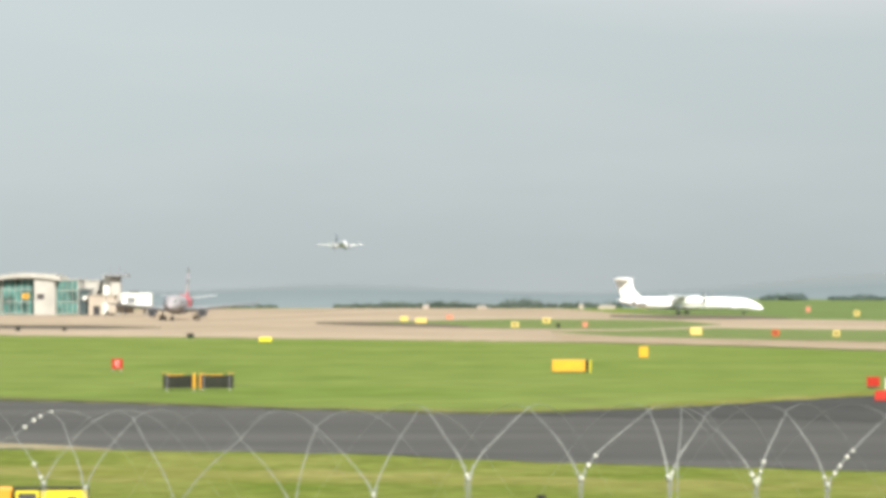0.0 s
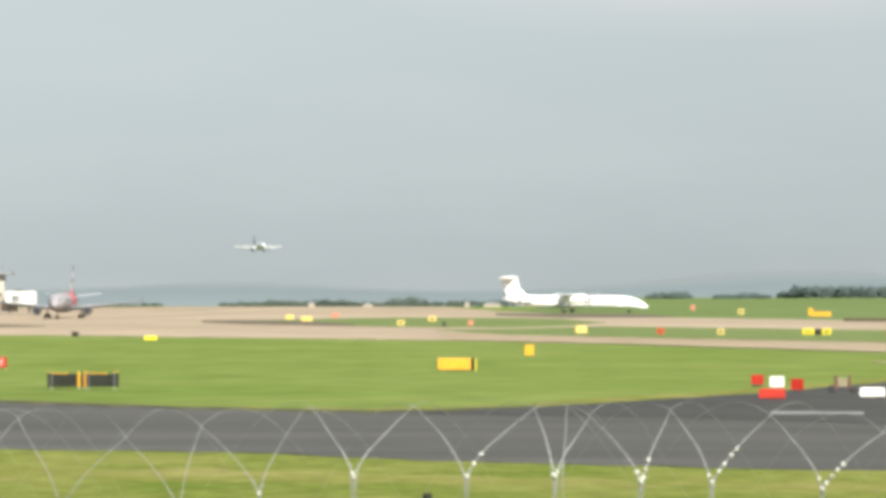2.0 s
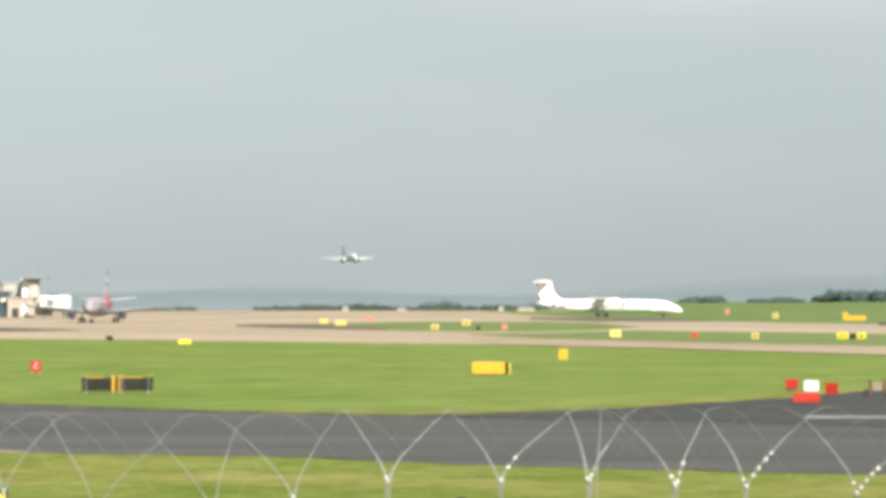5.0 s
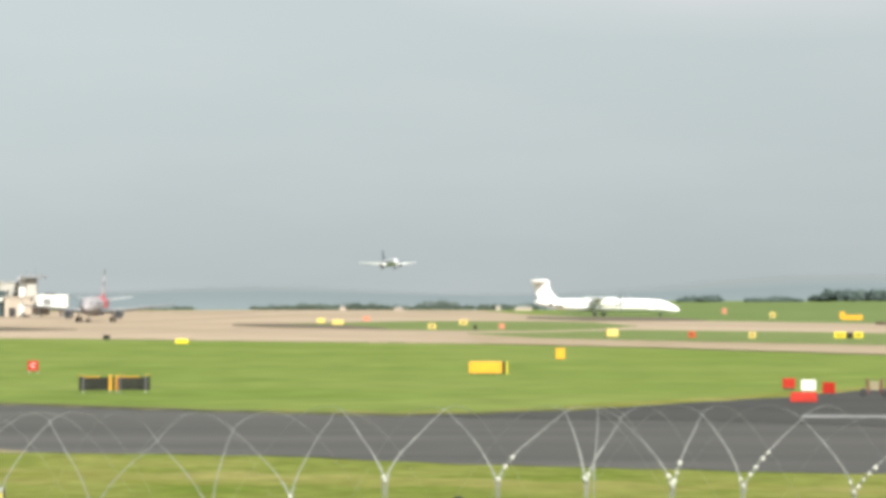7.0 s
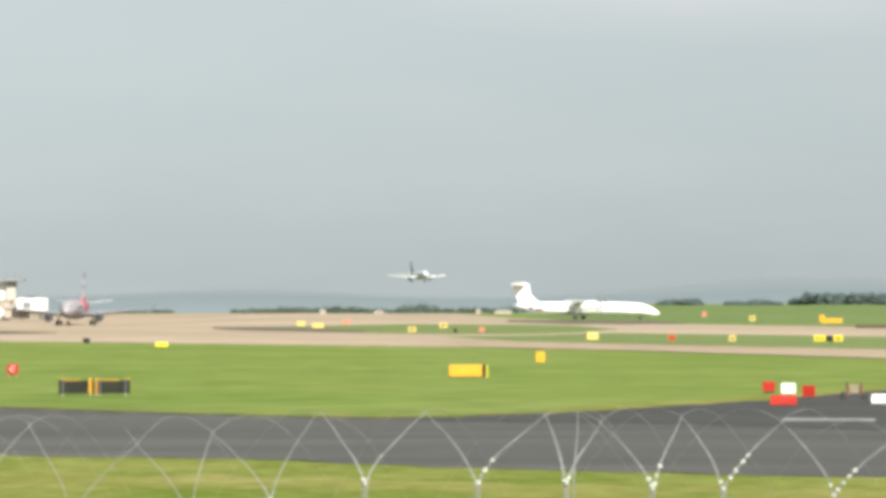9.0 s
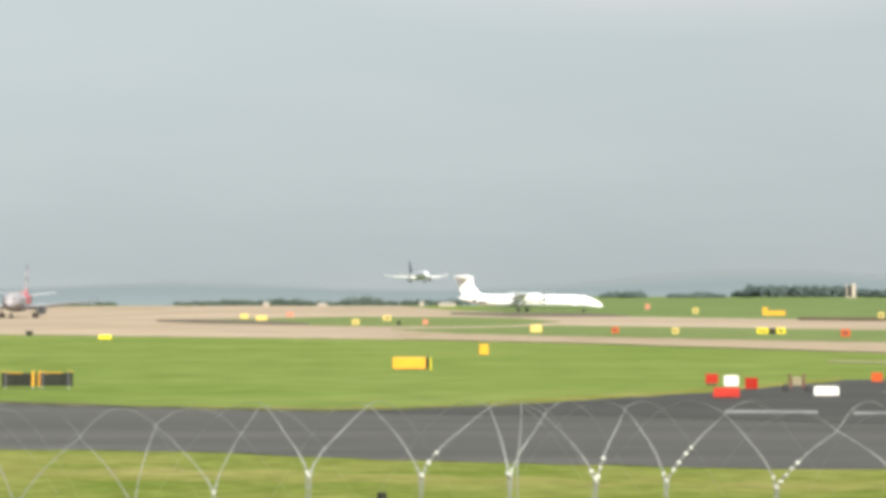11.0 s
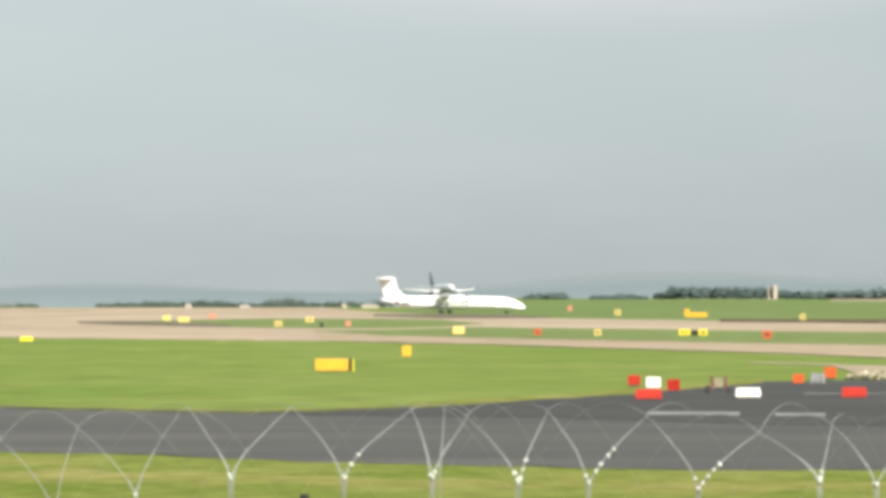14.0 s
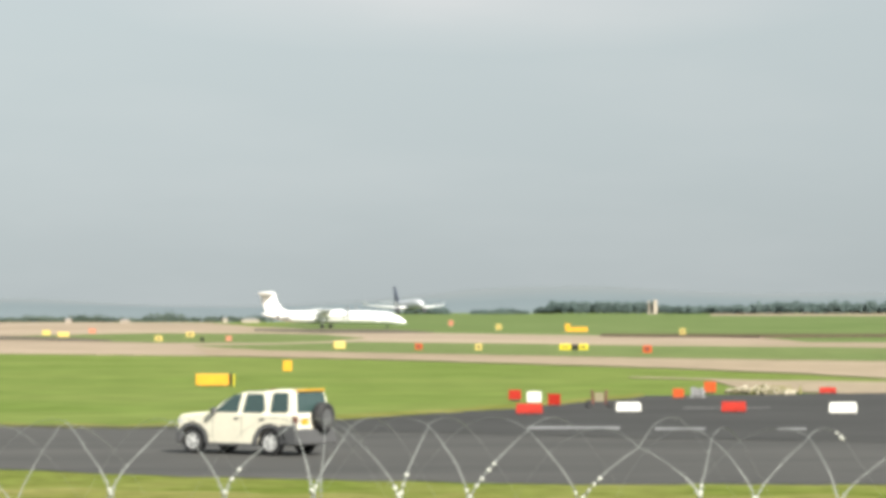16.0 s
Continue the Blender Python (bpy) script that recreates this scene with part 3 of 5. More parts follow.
def jet(m, name, label, body, tail, rear, wing):
    """A low-wing twin jet airliner, nose along +x, its middle over the origin, on its wheels at z = 0."""
    t = thing(name, m, label, "aircraft")
    part("fuselage", loft([(-13.0, 0, 3.95, 1.55, 1.6), (-8.0, 0, 3.75, 1.92, 1.98), (8.0, 0, 3.7, 1.95, 2.0), (13.2, 0, 3.68, 1.92, 1.95), (15.8, 0, 3.5, 1.62, 1.6), (17.4, 0, 3.25, 1.05, 1.05), (18.2, 0, 3.1, 0.5, 0.5), (18.5, 0, 3.05, 0.08, 0.08)], 24), body, t, "airliner fuselage with a rounded nose", True)
    part("tail_cone", loft([(-19.2, 0, 4.9, 0.15, 0.2), (-17.0, 0, 4.6, 0.75, 0.8), (-13.0, 0, 3.95, 1.55, 1.6)], 24), rear, t, "coloured rear fuselage", True)
    part("belly_fairing", loft([(-6.0, 0, 2.1, 0.5, 0.3), (-3.5, 0, 2.0, 1.75, 0.62), (3.5, 0, 2.0, 1.75, 0.62), (6.0, 0, 2.1, 0.5, 0.3)], 16), M_BELLY, t, "belly fairing with shade painted in as dark grey", True)
    for s in (-1, 1):
        part("wing", airfoil([(4.2, -3.6, s * 1.2, 2.35), (1.0, -3.6, s * 6.2, 2.75), (-4.4, -6.4, s * 17.0, 3.75)], 0.20), wing, t, "swept wing", True)
        part("winglet", airfoil([(-4.5, -6.2, 0, 0), (-5.7, -6.5, 0, 1.5)], 0.08, upright=True, bm=None), wing, t, "upturned wing tip").matrix_basis = pose(0, s * 17.0, 3.75, -12 * s)
        part("tailplane", airfoil([(-14.6, -18.2, s * 0.5, 4.9), (-17.4, -19.0, s * 6.4, 5.6)], 0.10), M_WING, t, "pale grey tailplane", True)
        eng = part("engine", loft([(-0.6, s * 5.6, 1.95, 0.45, 0.45), (0.6, s * 5.6, 1.85, 0.86, 0.86), (3.0, s * 5.6, 1.80, 1.08, 1.08), (4.1, s * 5.6, 1.80, 0.98, 0.98)], 20), tail if tail is M_BLUE else M_DARK, t, "underwing turbofan engine", True)
        part("intake", loft([(4.0, s * 5.6, 1.80, 0.86, 0.86), (4.13, s * 5.6, 1.80, 0.84, 0.84)], 20), M_DARK, eng, "dark engine intake")
        part("intake_lip", loft([(3.98, s * 5.6, 1.80, 1.0, 1.0), (4.12, s * 5.6, 1.80, 0.93, 0.93)], 20), M_GREYMET, eng, "bright metal intake lip")
        part("pylon", boxed(0.5, 3.2, s * 5.6 - 0.15, s * 5.6 + 0.15, 2.5, 3.0), M_WING, eng)
        wheels_on(t, -1.2, s * 3.8, 0, 0.56, 0.4, 0.45, 2.6)
        part("flap", airfoil([(-3.3, -5.1, s * 2.0, 1.9), (-3.3, -4.7, s * 6.2, 2.35), (-4.3, -5.4, s * 11.5, 2.9)], 0.14), wing, t, "lowered trailing edge flap")
    part("fin", airfoil([(-10.6, -18.0, 0, 5.2), (-12.6, -18.2, 0, 6.2), (-16.9, -19.6, 0, 11.9)], 0.09, upright=True), tail, t, "swept tail fin", True)
    wheels_on(t, 12.4, 0, 0, 0.38, 0.26, 0.24, 2.0)
    part("windscreen", loft([(15.6, 0, 4.35, 1.42, 0.5), (16.7, 0, 4.05, 1.15, 0.42), (17.0, 0, 3.95, 1.0, 0.32)], 16), M_DKGLASS, t, "dark cockpit windscreen", True)
    for i in range(26):
        x = -11 + i * 0.92
        for s in (-1, 1):
            part("window", boxed(x, x + 0.24, s * 1.92, s * 1.96, 3.95, 4.28), M_DKGLASS, t, "small dark cabin window")
    return t


parked_prop = turboprop(pose(*(38.02, 682.50, -0.00), 0, 0, -16))
parked_jet = jet(pose(*(-58.93, 706.67, -1.40), 0, 0, -92), "jet_airliner", "parked silver-white jet airliner with a red tail", M_PEARL, M_PEARL, M_RED, M_GREYMET)
part("red_band", loft([(-13.2, 0, 3.95, 1.60, 1.65), (-8.0, 0, 3.75, 1.96, 2.02), (-1.0, 0, 3.72, 1.98, 2.03)], 24), M_RED, parked_jet, "red band round the rear fuselage", True)
# shade of the underside, laid on as a darker belly
part("belly", loft([(-8.0, 0, 3.0, 1.5, 1.28), (8.0, 0, 2.9, 1.62, 1.26), (15.0, 0, 2.75, 1.35, 0.98), (17.6, 0, 2.7, 0.7, 0.55), (18.3, 0, 2.75, 0.2, 0.2)], 20), M_BELLY, parked_jet, "dark grey belly and chin painting the underside's shade", True)
part("fin_base", airfoil([(-10.5, -18.3, 0, 4.9), (-12.3, -18.35, 0, 5.9), (-12.9, -18.45, 0, 6.4)], 0.14, upright=True), M_RED, parked_jet, "red lower part of the fin", True)
for z0, z1 in ((8.2, 9.1), (10.6, 11.95)):
    part("fin_band", airfoil([(-12.55 - 0.76 * (z - 6.2), -18.25 - 0.25 * (z - 6.2), 0, z) for z in (z0, z1)], 0.10, upright=True), M_GREYMET, parked_jet, "dark band across the fin")
landing_jet = jet(pose(0, 2320, 40), "landing_airliner", "white jet airliner with dark blue tail landing", M_JET, M_BLUE, M_JET, M_WHITE)


# ---- terminal ----
def building(name, x0, x1, y, depth, z0, z1, label, material, roof=M_ROOF):
    t = thing(name, pose(0, 0, 0), label, "building")
    part("wall", boxed(x0, x1, y, y + depth, z0, z1 - 0.3), material, t)
    part("roof", boxed(x0 - 0.3, x1 + 0.3, y - 0.3, y + depth + 0.3, z1 - 0.3, z1), roof, t, "flat roof")
    return t


def glazed(name, x0, x1, y, depth, z0, z1, label, floors, bays):
    t = building(name, x0, x1, y, depth, z0, z1, label, M_CLADWHITE, M_CLADWHITE)
    fh, bw = (z1 - 0.5 - z0) / floors, (x1 - x0 - 0.4) / bays
    for f in range(floors):
        for b in range(bays):
            xa, za = x0 + 0.2 + b * bw, z0 + 0.2 + f * fh
            w = part("window", boxed(xa + 0.08, xa + bw - 0.08, y - 0.10, y - 0.02, za + 0.45, za + fh - 0.1), M_TEAL, t, "teal tinted window pane")
            part("mullion", boxed(xa - 0.06, xa + 0.06, y - 0.22, y - 0.02, za, za + fh), M_CLADWHITE, w)
        part("floor_band", boxed(x0, x1, y - 0.16, y - 0.02, z0 + f * fh, z0 + f * fh + 0.4), M_TEAL, t, "teal floor band")
    return t


TY = 900.0
def tx(v):
    """Metres along the terminal front from the given sixth of a metre."""
    return (v - 784) / 6.22


Z0 = land(-110, TY)
glazed("terminal_pier", tx(-160), tx(2), TY, 18, Z0, Z0 + 10.6, "two-storey airport pier with teal glazing", 2, 12)
west = glazed("terminal_pier", tx(4), tx(62), TY, 18, Z0, Z0 + 10.6, "airport pier block with teal glass front", 3, 5)
part("gate_sign", boxed(tx(40), tx(52), TY - 0.5, TY - 0.3, Z0 + 4.7, Z0 + 6.1), M_YELLOW, west, "bright yellow gate sign")
stair = building("stair_tower", tx(62.5), tx(99), TY - 2, 18, Z0, Z0 + 11.6, "white clad stair block of the terminal", M_CLADWHITE, M_CLADWHITE)
part("gate_number_bar", boxed(tx(68), tx(80), TY - 2.2, TY - 2.03, Z0 + 4.6, Z0 + 6.0), M_DARK, stair, "dark sign bar on the white wall")
arc = [(tx(-2) + (tx(108) - tx(-2)) * k / 14, Z0 + 10.75 + 1.2 * math.sin(math.pi * (0.12 + 0.80 * k / 14))) for k in range(15)]
part("curved_roof", prism(arc + [(x, z - 1.3) for x, z in reversed(arc)], TY - 2.8, TY + 17), M_CLADWHITE, stair, "shallow curved white roof")
part("sign_dot", boxed(tx(44.5), tx(48), TY - 0.56, TY - 0.505, Z0 + 5.1, Z0 + 5.7), M_DARK, west, "dark mark on the gate sign")
glazed("terminal_pier", tx(99.5), tx(139), TY, 18, Z0, Z0 + 10.2, "airport pier block with banded teal glass", 3, 4)
dark = building("link_block", tx(139.5), tx(158), TY + 1, 10, Z0, Z0 + 7.6, "dark glazed link block with a ramp", M_DKGLASS)
part("ramp", boxed(tx(146), tx(156), TY + 0.4, TY + 0.9, Z0 + 4.4, Z0 + 5.4), M_BOARD, dark, "white handrail panel")
building("upper_block", tx(141), tx(172), TY + 12, 10, Z0, Z0 + 10.0, "white upper terminal block behind the pier", M_CLADWHITE, M_CLADWHITE)
building("lift_tower", tx(177), tx(190), TY + 9, 6, Z0, Z0 + 11.2, "white narrow lift tower", M_BOARD, M_BOARD)
low = building("gate_lounge", tx(158.5), tx(203), TY - 1, 9, Z0, Z0 + 5.8, "cream low gate lounge", M_CREAM, M_CREAM)
part("doorway", boxed(tx(166), tx(178), TY - 1.12, TY - 1.02, Z0, Z0 + 2.6), M_DARK, low, "dark doorway")
part("door", boxed(tx(184), tx(192), TY - 1.12, TY - 1.02, Z0, Z0 + 3.6), M_BOARD, low, "white roller door")
mast = thing("canopy_mast", pose(0, 0, 0), "grey pillar with a flat dark canopy and aerials", "mast")
part("pillar", boxed(tx(191), tx(208), TY + 8, TY + 11, Z0, Z0 + 11.0), M_CLADWHITE, mast, "pale grey pillar")
part("canopy", boxed(tx(181), tx(223), TY + 6, TY + 13, Z0 + 11.0, Z0 + 11.7, 0.1), M_GREYMET, mast, "flat dark canopy")
for v, h in ((190, 13.4), (206, 14.0), (216, 13.0)):
    part("aerial", tube((tx(v), TY + 9, Z0 + 11.7), (tx(v), TY + 9, Z0 + h), 0.12), M_GREYMET, mast, "thin aerial")
bridge_ = thing("passenger_bridge", pose(0, 0, 0), "cream and white passenger boarding bridge on wheels", "boarding bridge")
part("tunnel", boxed(tx(198), tx(240), TY - 8, TY - 4, Z0 + 0.6, Z0 + 4.0, 0.15), M_CREAM, bridge_, "cream tunnel")
cabin = part("cabin", boxed(tx(222), tx(274), TY - 12, TY - 7, Z0 + 2.6, Z0 + 6.2, 0.3), M_BOARD, bridge_, "white bridge cabin")
part("window", boxed(tx(233), tx(247), TY - 12.1, TY - 12.02, Z0 + 3.4, Z0 + 5.2), M_GREYMET, cabin, "grey cabin window")
part("roof_unit", boxed(tx(236), tx(252), TY - 11, TY - 9, Z0 + 6.2, Z0 + 6.7), M_DARK, cabin, "dark roof unit")
for v in (228, 262):
    part("leg", tube((tx(v), TY - 9, Z0), (tx(v), TY - 9, Z0 + 2.7), 0.3), M_GREYMET, bridge_, "grey supporting leg")

def shed(x0, x1, y, h, label, material=M_CREAM):
    t = thing("shed", pose((x0 + x1) / 2, y, land((x0 + x1) / 2, y)), label, "shed")
    w = (x1 - x0) / 2
    part("wall", boxed(-w, w, 0, 6, 0, h), material, t)
    part("roof", prism([(-w - 0.2, h), (w + 0.2, h), (w * 0.3, h + 0.6), (-w * 0.3, h + 0.6)], -0.2, 6.2), M_ROOF, t, "low grey roof")


shed(-6.5, -4.5, 1010, 1.0, "small far white airfield hut beside scrub")
shed(43.0, 44.4, 1000, 1.2, "small far pale airfield hut beside scrub")
shed(49.0, 54.5, 1000, 0.9, "small far low white airfield hut")
shed(11.0, 14.0, 1015, 0.7, "small far low pale airfield hut", M_CREAM)


# ---- trees ----
def clump(bm, rng, c, r, n, size):
    """Leaves as small tilted blades spread through a ragged ball."""
    for _ in range(n):
        d = Vector((rng.gauss(0, 1), rng.gauss(0, 1), rng.gauss(0, 1))).normalized() * (rng.random() ** 0.4)
        p = Vector(c) + Vector((d.x * r[0], d.y * r[1], d.z * r[2]))
        s = size * rng.uniform(0.6, 1.3)
        u = Vector((rng.gauss(0, 1), rng.gauss(0, 1), rng.gauss(0, 1))).normalized()
        v = u.orthogonal().normalized() * s
        bm.faces.new([bm.verts.new(q) for q in (p - u * s, p - v * 0.6, p + u * s, p + v * 0.6)])


def row_of_trees(name, spots, material, label, leaf, n, seed):
    """spots: (x, y, height, width)."""
    rng = random.Random(seed)
    bm = bmesh.new()
    for x, y, h, w in spots:
        for k in range(6):
            a = rng.uniform(-1, 1)
            hh = h * (1 - 0.3 * abs(a)) * rng.uniform(0.8, 1.0)
            clump(bm, rng, (x + a * w * 0.5, y + rng.uniform(-1, 1) * w * 0.3, hh * 0.55), (w * 0.34, w * 0.34, hh * 0.45), n, leaf)
    me = bpy.data.meshes.new(name)
    bm.to_mesh(me)
    bm.free()
    me.materials.append(material)
    return tagged(new(name, me), label, "trees", kind="stuff")


rng = random.Random(4)
def along(b0, b1, y, h0, h1, step, w):
    out = []
    p = b0
    while p < b1:
        out.append(((p - 784) / 5600 * y, y + rng.uniform(-0.01, 0.01) * y, rng.uniform(h0, h1), w * rng.uniform(0.8, 1.3)))
        p += step * rng.uniform(0.7, 1.3)
    return out


row_of_trees("scrub_hedge", along(598, 1110, 1040, 1.4, 2.3, 7, 2.6) + along(755, 815, 1045, 2.6, 3.4, 9, 3) + along(895, 955, 1045, 3.0, 4.4, 9, 3.2) + along(1000, 1090, 1045, 2.2, 3.0, 12, 3)
             + along(680, 730, 1045, 2.2, 2.8, 12, 3), M_LEAF, "low dark scrub and bushes along the airfield edge", 0.34, 16, 11)
row_of_trees("scrub_hedge", along(455, 490, 1060, 0.9, 1.5, 8, 2.5) + along(380, 440, 1060, 0.6, 1.1, 9, 2.5), M_LEAF, "thin far dark scrub beyond the apron", 0.34, 14, 12)
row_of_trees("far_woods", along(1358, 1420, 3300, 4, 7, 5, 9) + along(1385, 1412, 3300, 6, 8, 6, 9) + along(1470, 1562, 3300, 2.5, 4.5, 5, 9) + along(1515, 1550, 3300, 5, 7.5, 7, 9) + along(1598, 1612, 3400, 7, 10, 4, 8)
             + along(1610, 1790, 3400, 14, 16, 4.0, 10) + along(1810, 1980, 3400, 9, 11.5, 4.0, 9) + along(1980, 2700, 3400, 11, 14, 4.0, 10) + along(1990, 2650, 3380, 15, 19, 34, 13), M_WOOD, "far woodland edge with haze painted into its leaf colour", 1.9, 44, 13)

tower = thing("white_tower", pose(*(608.96, 3358.28, -0.00)), "far slim white mast structure before the woods", "mast")
part("column", boxed(-1.9, 1.9, -1.5, 1.5, 0, 15, 0.2), M_CREAM, tower, "pale column")
part("side_mast", tube((-7, 0, 0), (-7, 0, 14.5), 0.9, 0.7), M_CREAM, tower, "pinkish thin mast")
part("base", boxed(-8.5, 3, -2, 2, 0, 0.8), M_CREAM, tower)


# ---- signs and markers ----
def sign(x, y, w, h, label, face, group="airfield signs", edge=None, bars=0, text="", turn=0.0, thick=0.22, legs=2, name="airfield_sign", panel_h=0.82, tab=None):
    """A box sign on short legs, standing at x, y and h metres high overall."""
    z = land(x, y)
    t = thing(name, pose(x, y, z, 0, 0, turn - math.degrees(math.atan2(x, y))), label, "sign", group)
    z0 = h * (1 - panel_h)
    bv = min(0.03, w * 0.04)
    panel = part("panel", boxed(-w / 2, w / 2, -thick / 2, thick / 2, z0, h, bv), face, t)
    if edge:
        part("end_cap", boxed(w / 2 - 0.02, w / 2 + 0.10 * w, -thick / 2 - 0.01, thick / 2, z0 - 0.01, h + 0.01, bv), edge, t, "dark end cap")
        part("end_post", boxed(w * 0.62, w * 0.66, -thick / 2, thick / 2, 0, h - 0.02, 0.01), M_LEMON, t, "thin yellow end post")
        part("lower_rail", boxed(-w / 2 + 0.06, w / 2 - 0.06, -thick / 2 - 0.015, thick / 2, z0, z0 + 0.07, 0.01), M_ORANGE, panel, "orange lower rail")
    if tab:
        part("end_tab", boxed(-w * 0.66, -w / 2 + 0.01, -thick / 2, thick / 2, z0 + (h - z0) * 0.35, h, 0.01), tab, t, "dark tab at the end")
    for i in range(legs):
        lx = (-w * 0.36 + w * 0.72 * i / max(1, legs - 1)) if legs > 1 else 0
        part("leg", boxed(lx - 0.03, lx + 0.03, -0.03, 0.03, 0, z0 + 0.02), M_POST, t, "thin metal leg")
    for i in range(bars):
        bx = -w * 0.34 + w * 0.68 * (i + 0.5) / bars
        part("lettering_bar", boxed(bx - w * 0.22 / bars, bx + w * 0.22 / bars, -thick / 2 - 0.012, -thick / 2 - 0.004, z0 + (h - z0) * 0.3, z0 + (h - z0) * 0.7), M_TEXT, panel, "dark lettering bar")
    if text:
        cu = bpy.data.curves.new("letter", "FONT")
        cu.body, cu.size, cu.extrude, cu.align_x, cu.align_y = text, (h - z0) * 0.72, 0.006, "CENTER", "CENTER"
        lt = new("letter", cu)
        lt.parent = panel
        lt.matrix_basis = pose(0, -thick / 2 - 0.012, (z0 + h) / 2, 90)
        cu.materials.append(M_BOARD)
        tagged(lt, "white letter " + text)
    return t


sign(*(-17.03, 165.45, 0.56, 0.65), "red square taxiway sign with white letter C", M_SIGNRED, text="C")
sign(*(-15.05, 267.98, 1.10, 0.45), "small bright yellow taxiway sign with dark end", M_LEMON, tab=M_CLAD)
sign(*(-23.24, 291.20, 0.62, 0.52), "small dark box sign seen from behind", M_BLACK)
sign(*(6.45, 162.38, 1.71, 0.65), "long orange-yellow taxiway sign with dark end cap", M_YELLOW, edge=M_BLACK, thick=0.3, panel_h=0.9)
sign(*(12.70, 200.37, 0.57, 0.72), "square orange-yellow taxiway sign on grass", M_YELLOW, panel_h=0.92)
sign(*(24.70, 309.79, 1.16, 0.86), "yellow taxiway sign turned aside on island grass", M_PALE, turn=12, thick=0.6)
sign(*(31.88, 303.33, 0.70, 0.70), "small red taxiway sign on island grass", M_SIGNORG, bars=1)
sign(*(37.18, 299.18, 0.64, 0.69), "small yellow sign with dark lettering", M_PALE, bars=1)
sign(*(45.52, 299.18, 1.07, 0.69), "yellow direction sign beside a black panel", M_LEMON, bars=2)
sign(*(46.45, 299.18, 0.69, 0.64), "black location sign between two yellow panels", M_BLACK)
sign(*(47.28, 299.18, 0.85, 0.69), "yellow direction sign beside a black panel", M_LEMON, bars=1)
sign(*(49.40, 276.38, 0.79, 0.79), "small orange-red taxiway sign on grass", M_SIGNORG, bars=1)
sign(*(85.18, 545.92, 3.61, 0.97), "long yellow sign on the far grass", M_YELLOW)
sign(*(84.53, 552.84, 0.89, 1.53), "yellow upright sign beside a long sign", M_YELLOW)
sign(*(90.26, 474.61, 0.85, 1.10), "small yellow sign with dark middle", M_PALE, bars=1)
sign(*(78.21, 598.32, 1.07, 1.23), "small yellow sign on the far grass", M_PALE, bars=1)
sign(*(85.41, 740.29, 1.06, 1.52), "small red marker on the far grass", M_HAZERED)
sign(*(-5.91, 480.00, 1.20, 0.90), "small orange-yellow sign on the apron edge", M_PALE)
sign(*(-3.14, 450.31, 1.61, 0.84), "orange-yellow sign on the apron edge", M_PALE)
sign(*(1.07, 520.00, 1.21, 0.93), "faded red sign on the apron edge", M_HAZERED)
sign(*(8.88, 390.00, 0.91, 0.77), "pale yellow sign with dark lettering on grass", M_PALE, bars=1)
sign(*(14.57, 445.71, 1.11, 0.88), "small yellow sign on the grass island", M_PALE, bars=1)
sign(*(17.48, 390.00, 0.70, 0.77), "faded red sign on the grass island", M_HAZERED)
sign(*(13.96, 383.16, 0.41, 0.62), "small black box light on the grass island", M_BLACK)
sign(*(-42.15, 352.26, 0.50, 0.44), "small dark marker on the apron", M_BLACK)
sign(*(-46.55, 346.67, 0.50, 0.62), "small dark marker on the apron", M_BLACK)

# the long sign seen from behind
x, y, w, h = (-10.11, 130.78, 2.85, 0.70)
long_sign = thing("airfield_sign", pose(x, y, 0, 0, 0, -math.degrees(math.atan2(x, y))), "long sign seen from behind, black panels with yellow posts", "sign")
for i in range(2):
    x0 = -w / 2 + 0.04 + i * (w / 2 - 0.02)
    pn = part("panel", boxed(x0, x0 + w / 2 - 0.06, -0.08, 0.08, 0.11, h - 0.05, 0.02), M_BLACK, long_sign, "black back panel")
    part("rail", boxed(x0 + 0.1, x0 + w / 2 - 0.62 + 0.2 * i, -0.10, 0.02, h - 0.048, h - 0.015), M_YELLOW, pn, "worn yellow top rail")
for u, mm, k in ((0.0, M_BLACK, 0.035), (0.05, M_CLAD, 0.03), (0.44, M_YELLOW, 0.05), (0.53, M_ORANGE, 0.03), (0.58, M_CLAD, 0.03), (0.95, M_CLAD, 0.03), (1.0, M_BLACK, 0.035)):
    lx = -w / 2 + u * w
    post = part("post", boxed(lx - k, lx + k, -0.13, -0.03 if mm is not M_BLACK else 0.06, 0.10, h, 0.01), mm, long_sign, "short sign post")
    part("cap", boxed(lx - k, lx + k, -0.135, 0.02, h, h + 0.045, 0.008), M_YELLOW, post, "worn yellow post cap")
    if mm is not M_BLACK:
        part("leg", boxed(lx - 0.018, lx + 0.018, -0.10, -0.06, 0, 0.10), M_POST, post, "pale metal leg")

# the sign at the near verge
x, y, w, h = (-6.37, 51.51, 1.23, 0.80)
near_sign = thing("airfield_sign", pose(x, y, 0, 0, 0, -math.degrees(math.atan2(x, y))), "black and yellow taxiway sign on the near verge", "sign")
part("casing", boxed(-w / 2, w / 2, -0.1, 0.14, 0.12, h, 0.02), M_BLACK, near_sign, "black casing")
pn = part("black_panel", boxed(-w / 2 + 0.04, -0.20, -0.115, -0.104, 0.17, h - 0.05), M_LEMON, near_sign, "yellow bordered panel")
part("panel_face", boxed(-w / 2 + 0.08, -0.24, -0.125, -0.118, 0.21, h - 0.09), M_TEXT, pn, "black location panel")
pn = part("yellow_panel", boxed(-0.17, w / 2 - 0.04, -0.115, -0.104, 0.17, h - 0.05), M_LEMON, near_sign, "bright yellow panel")
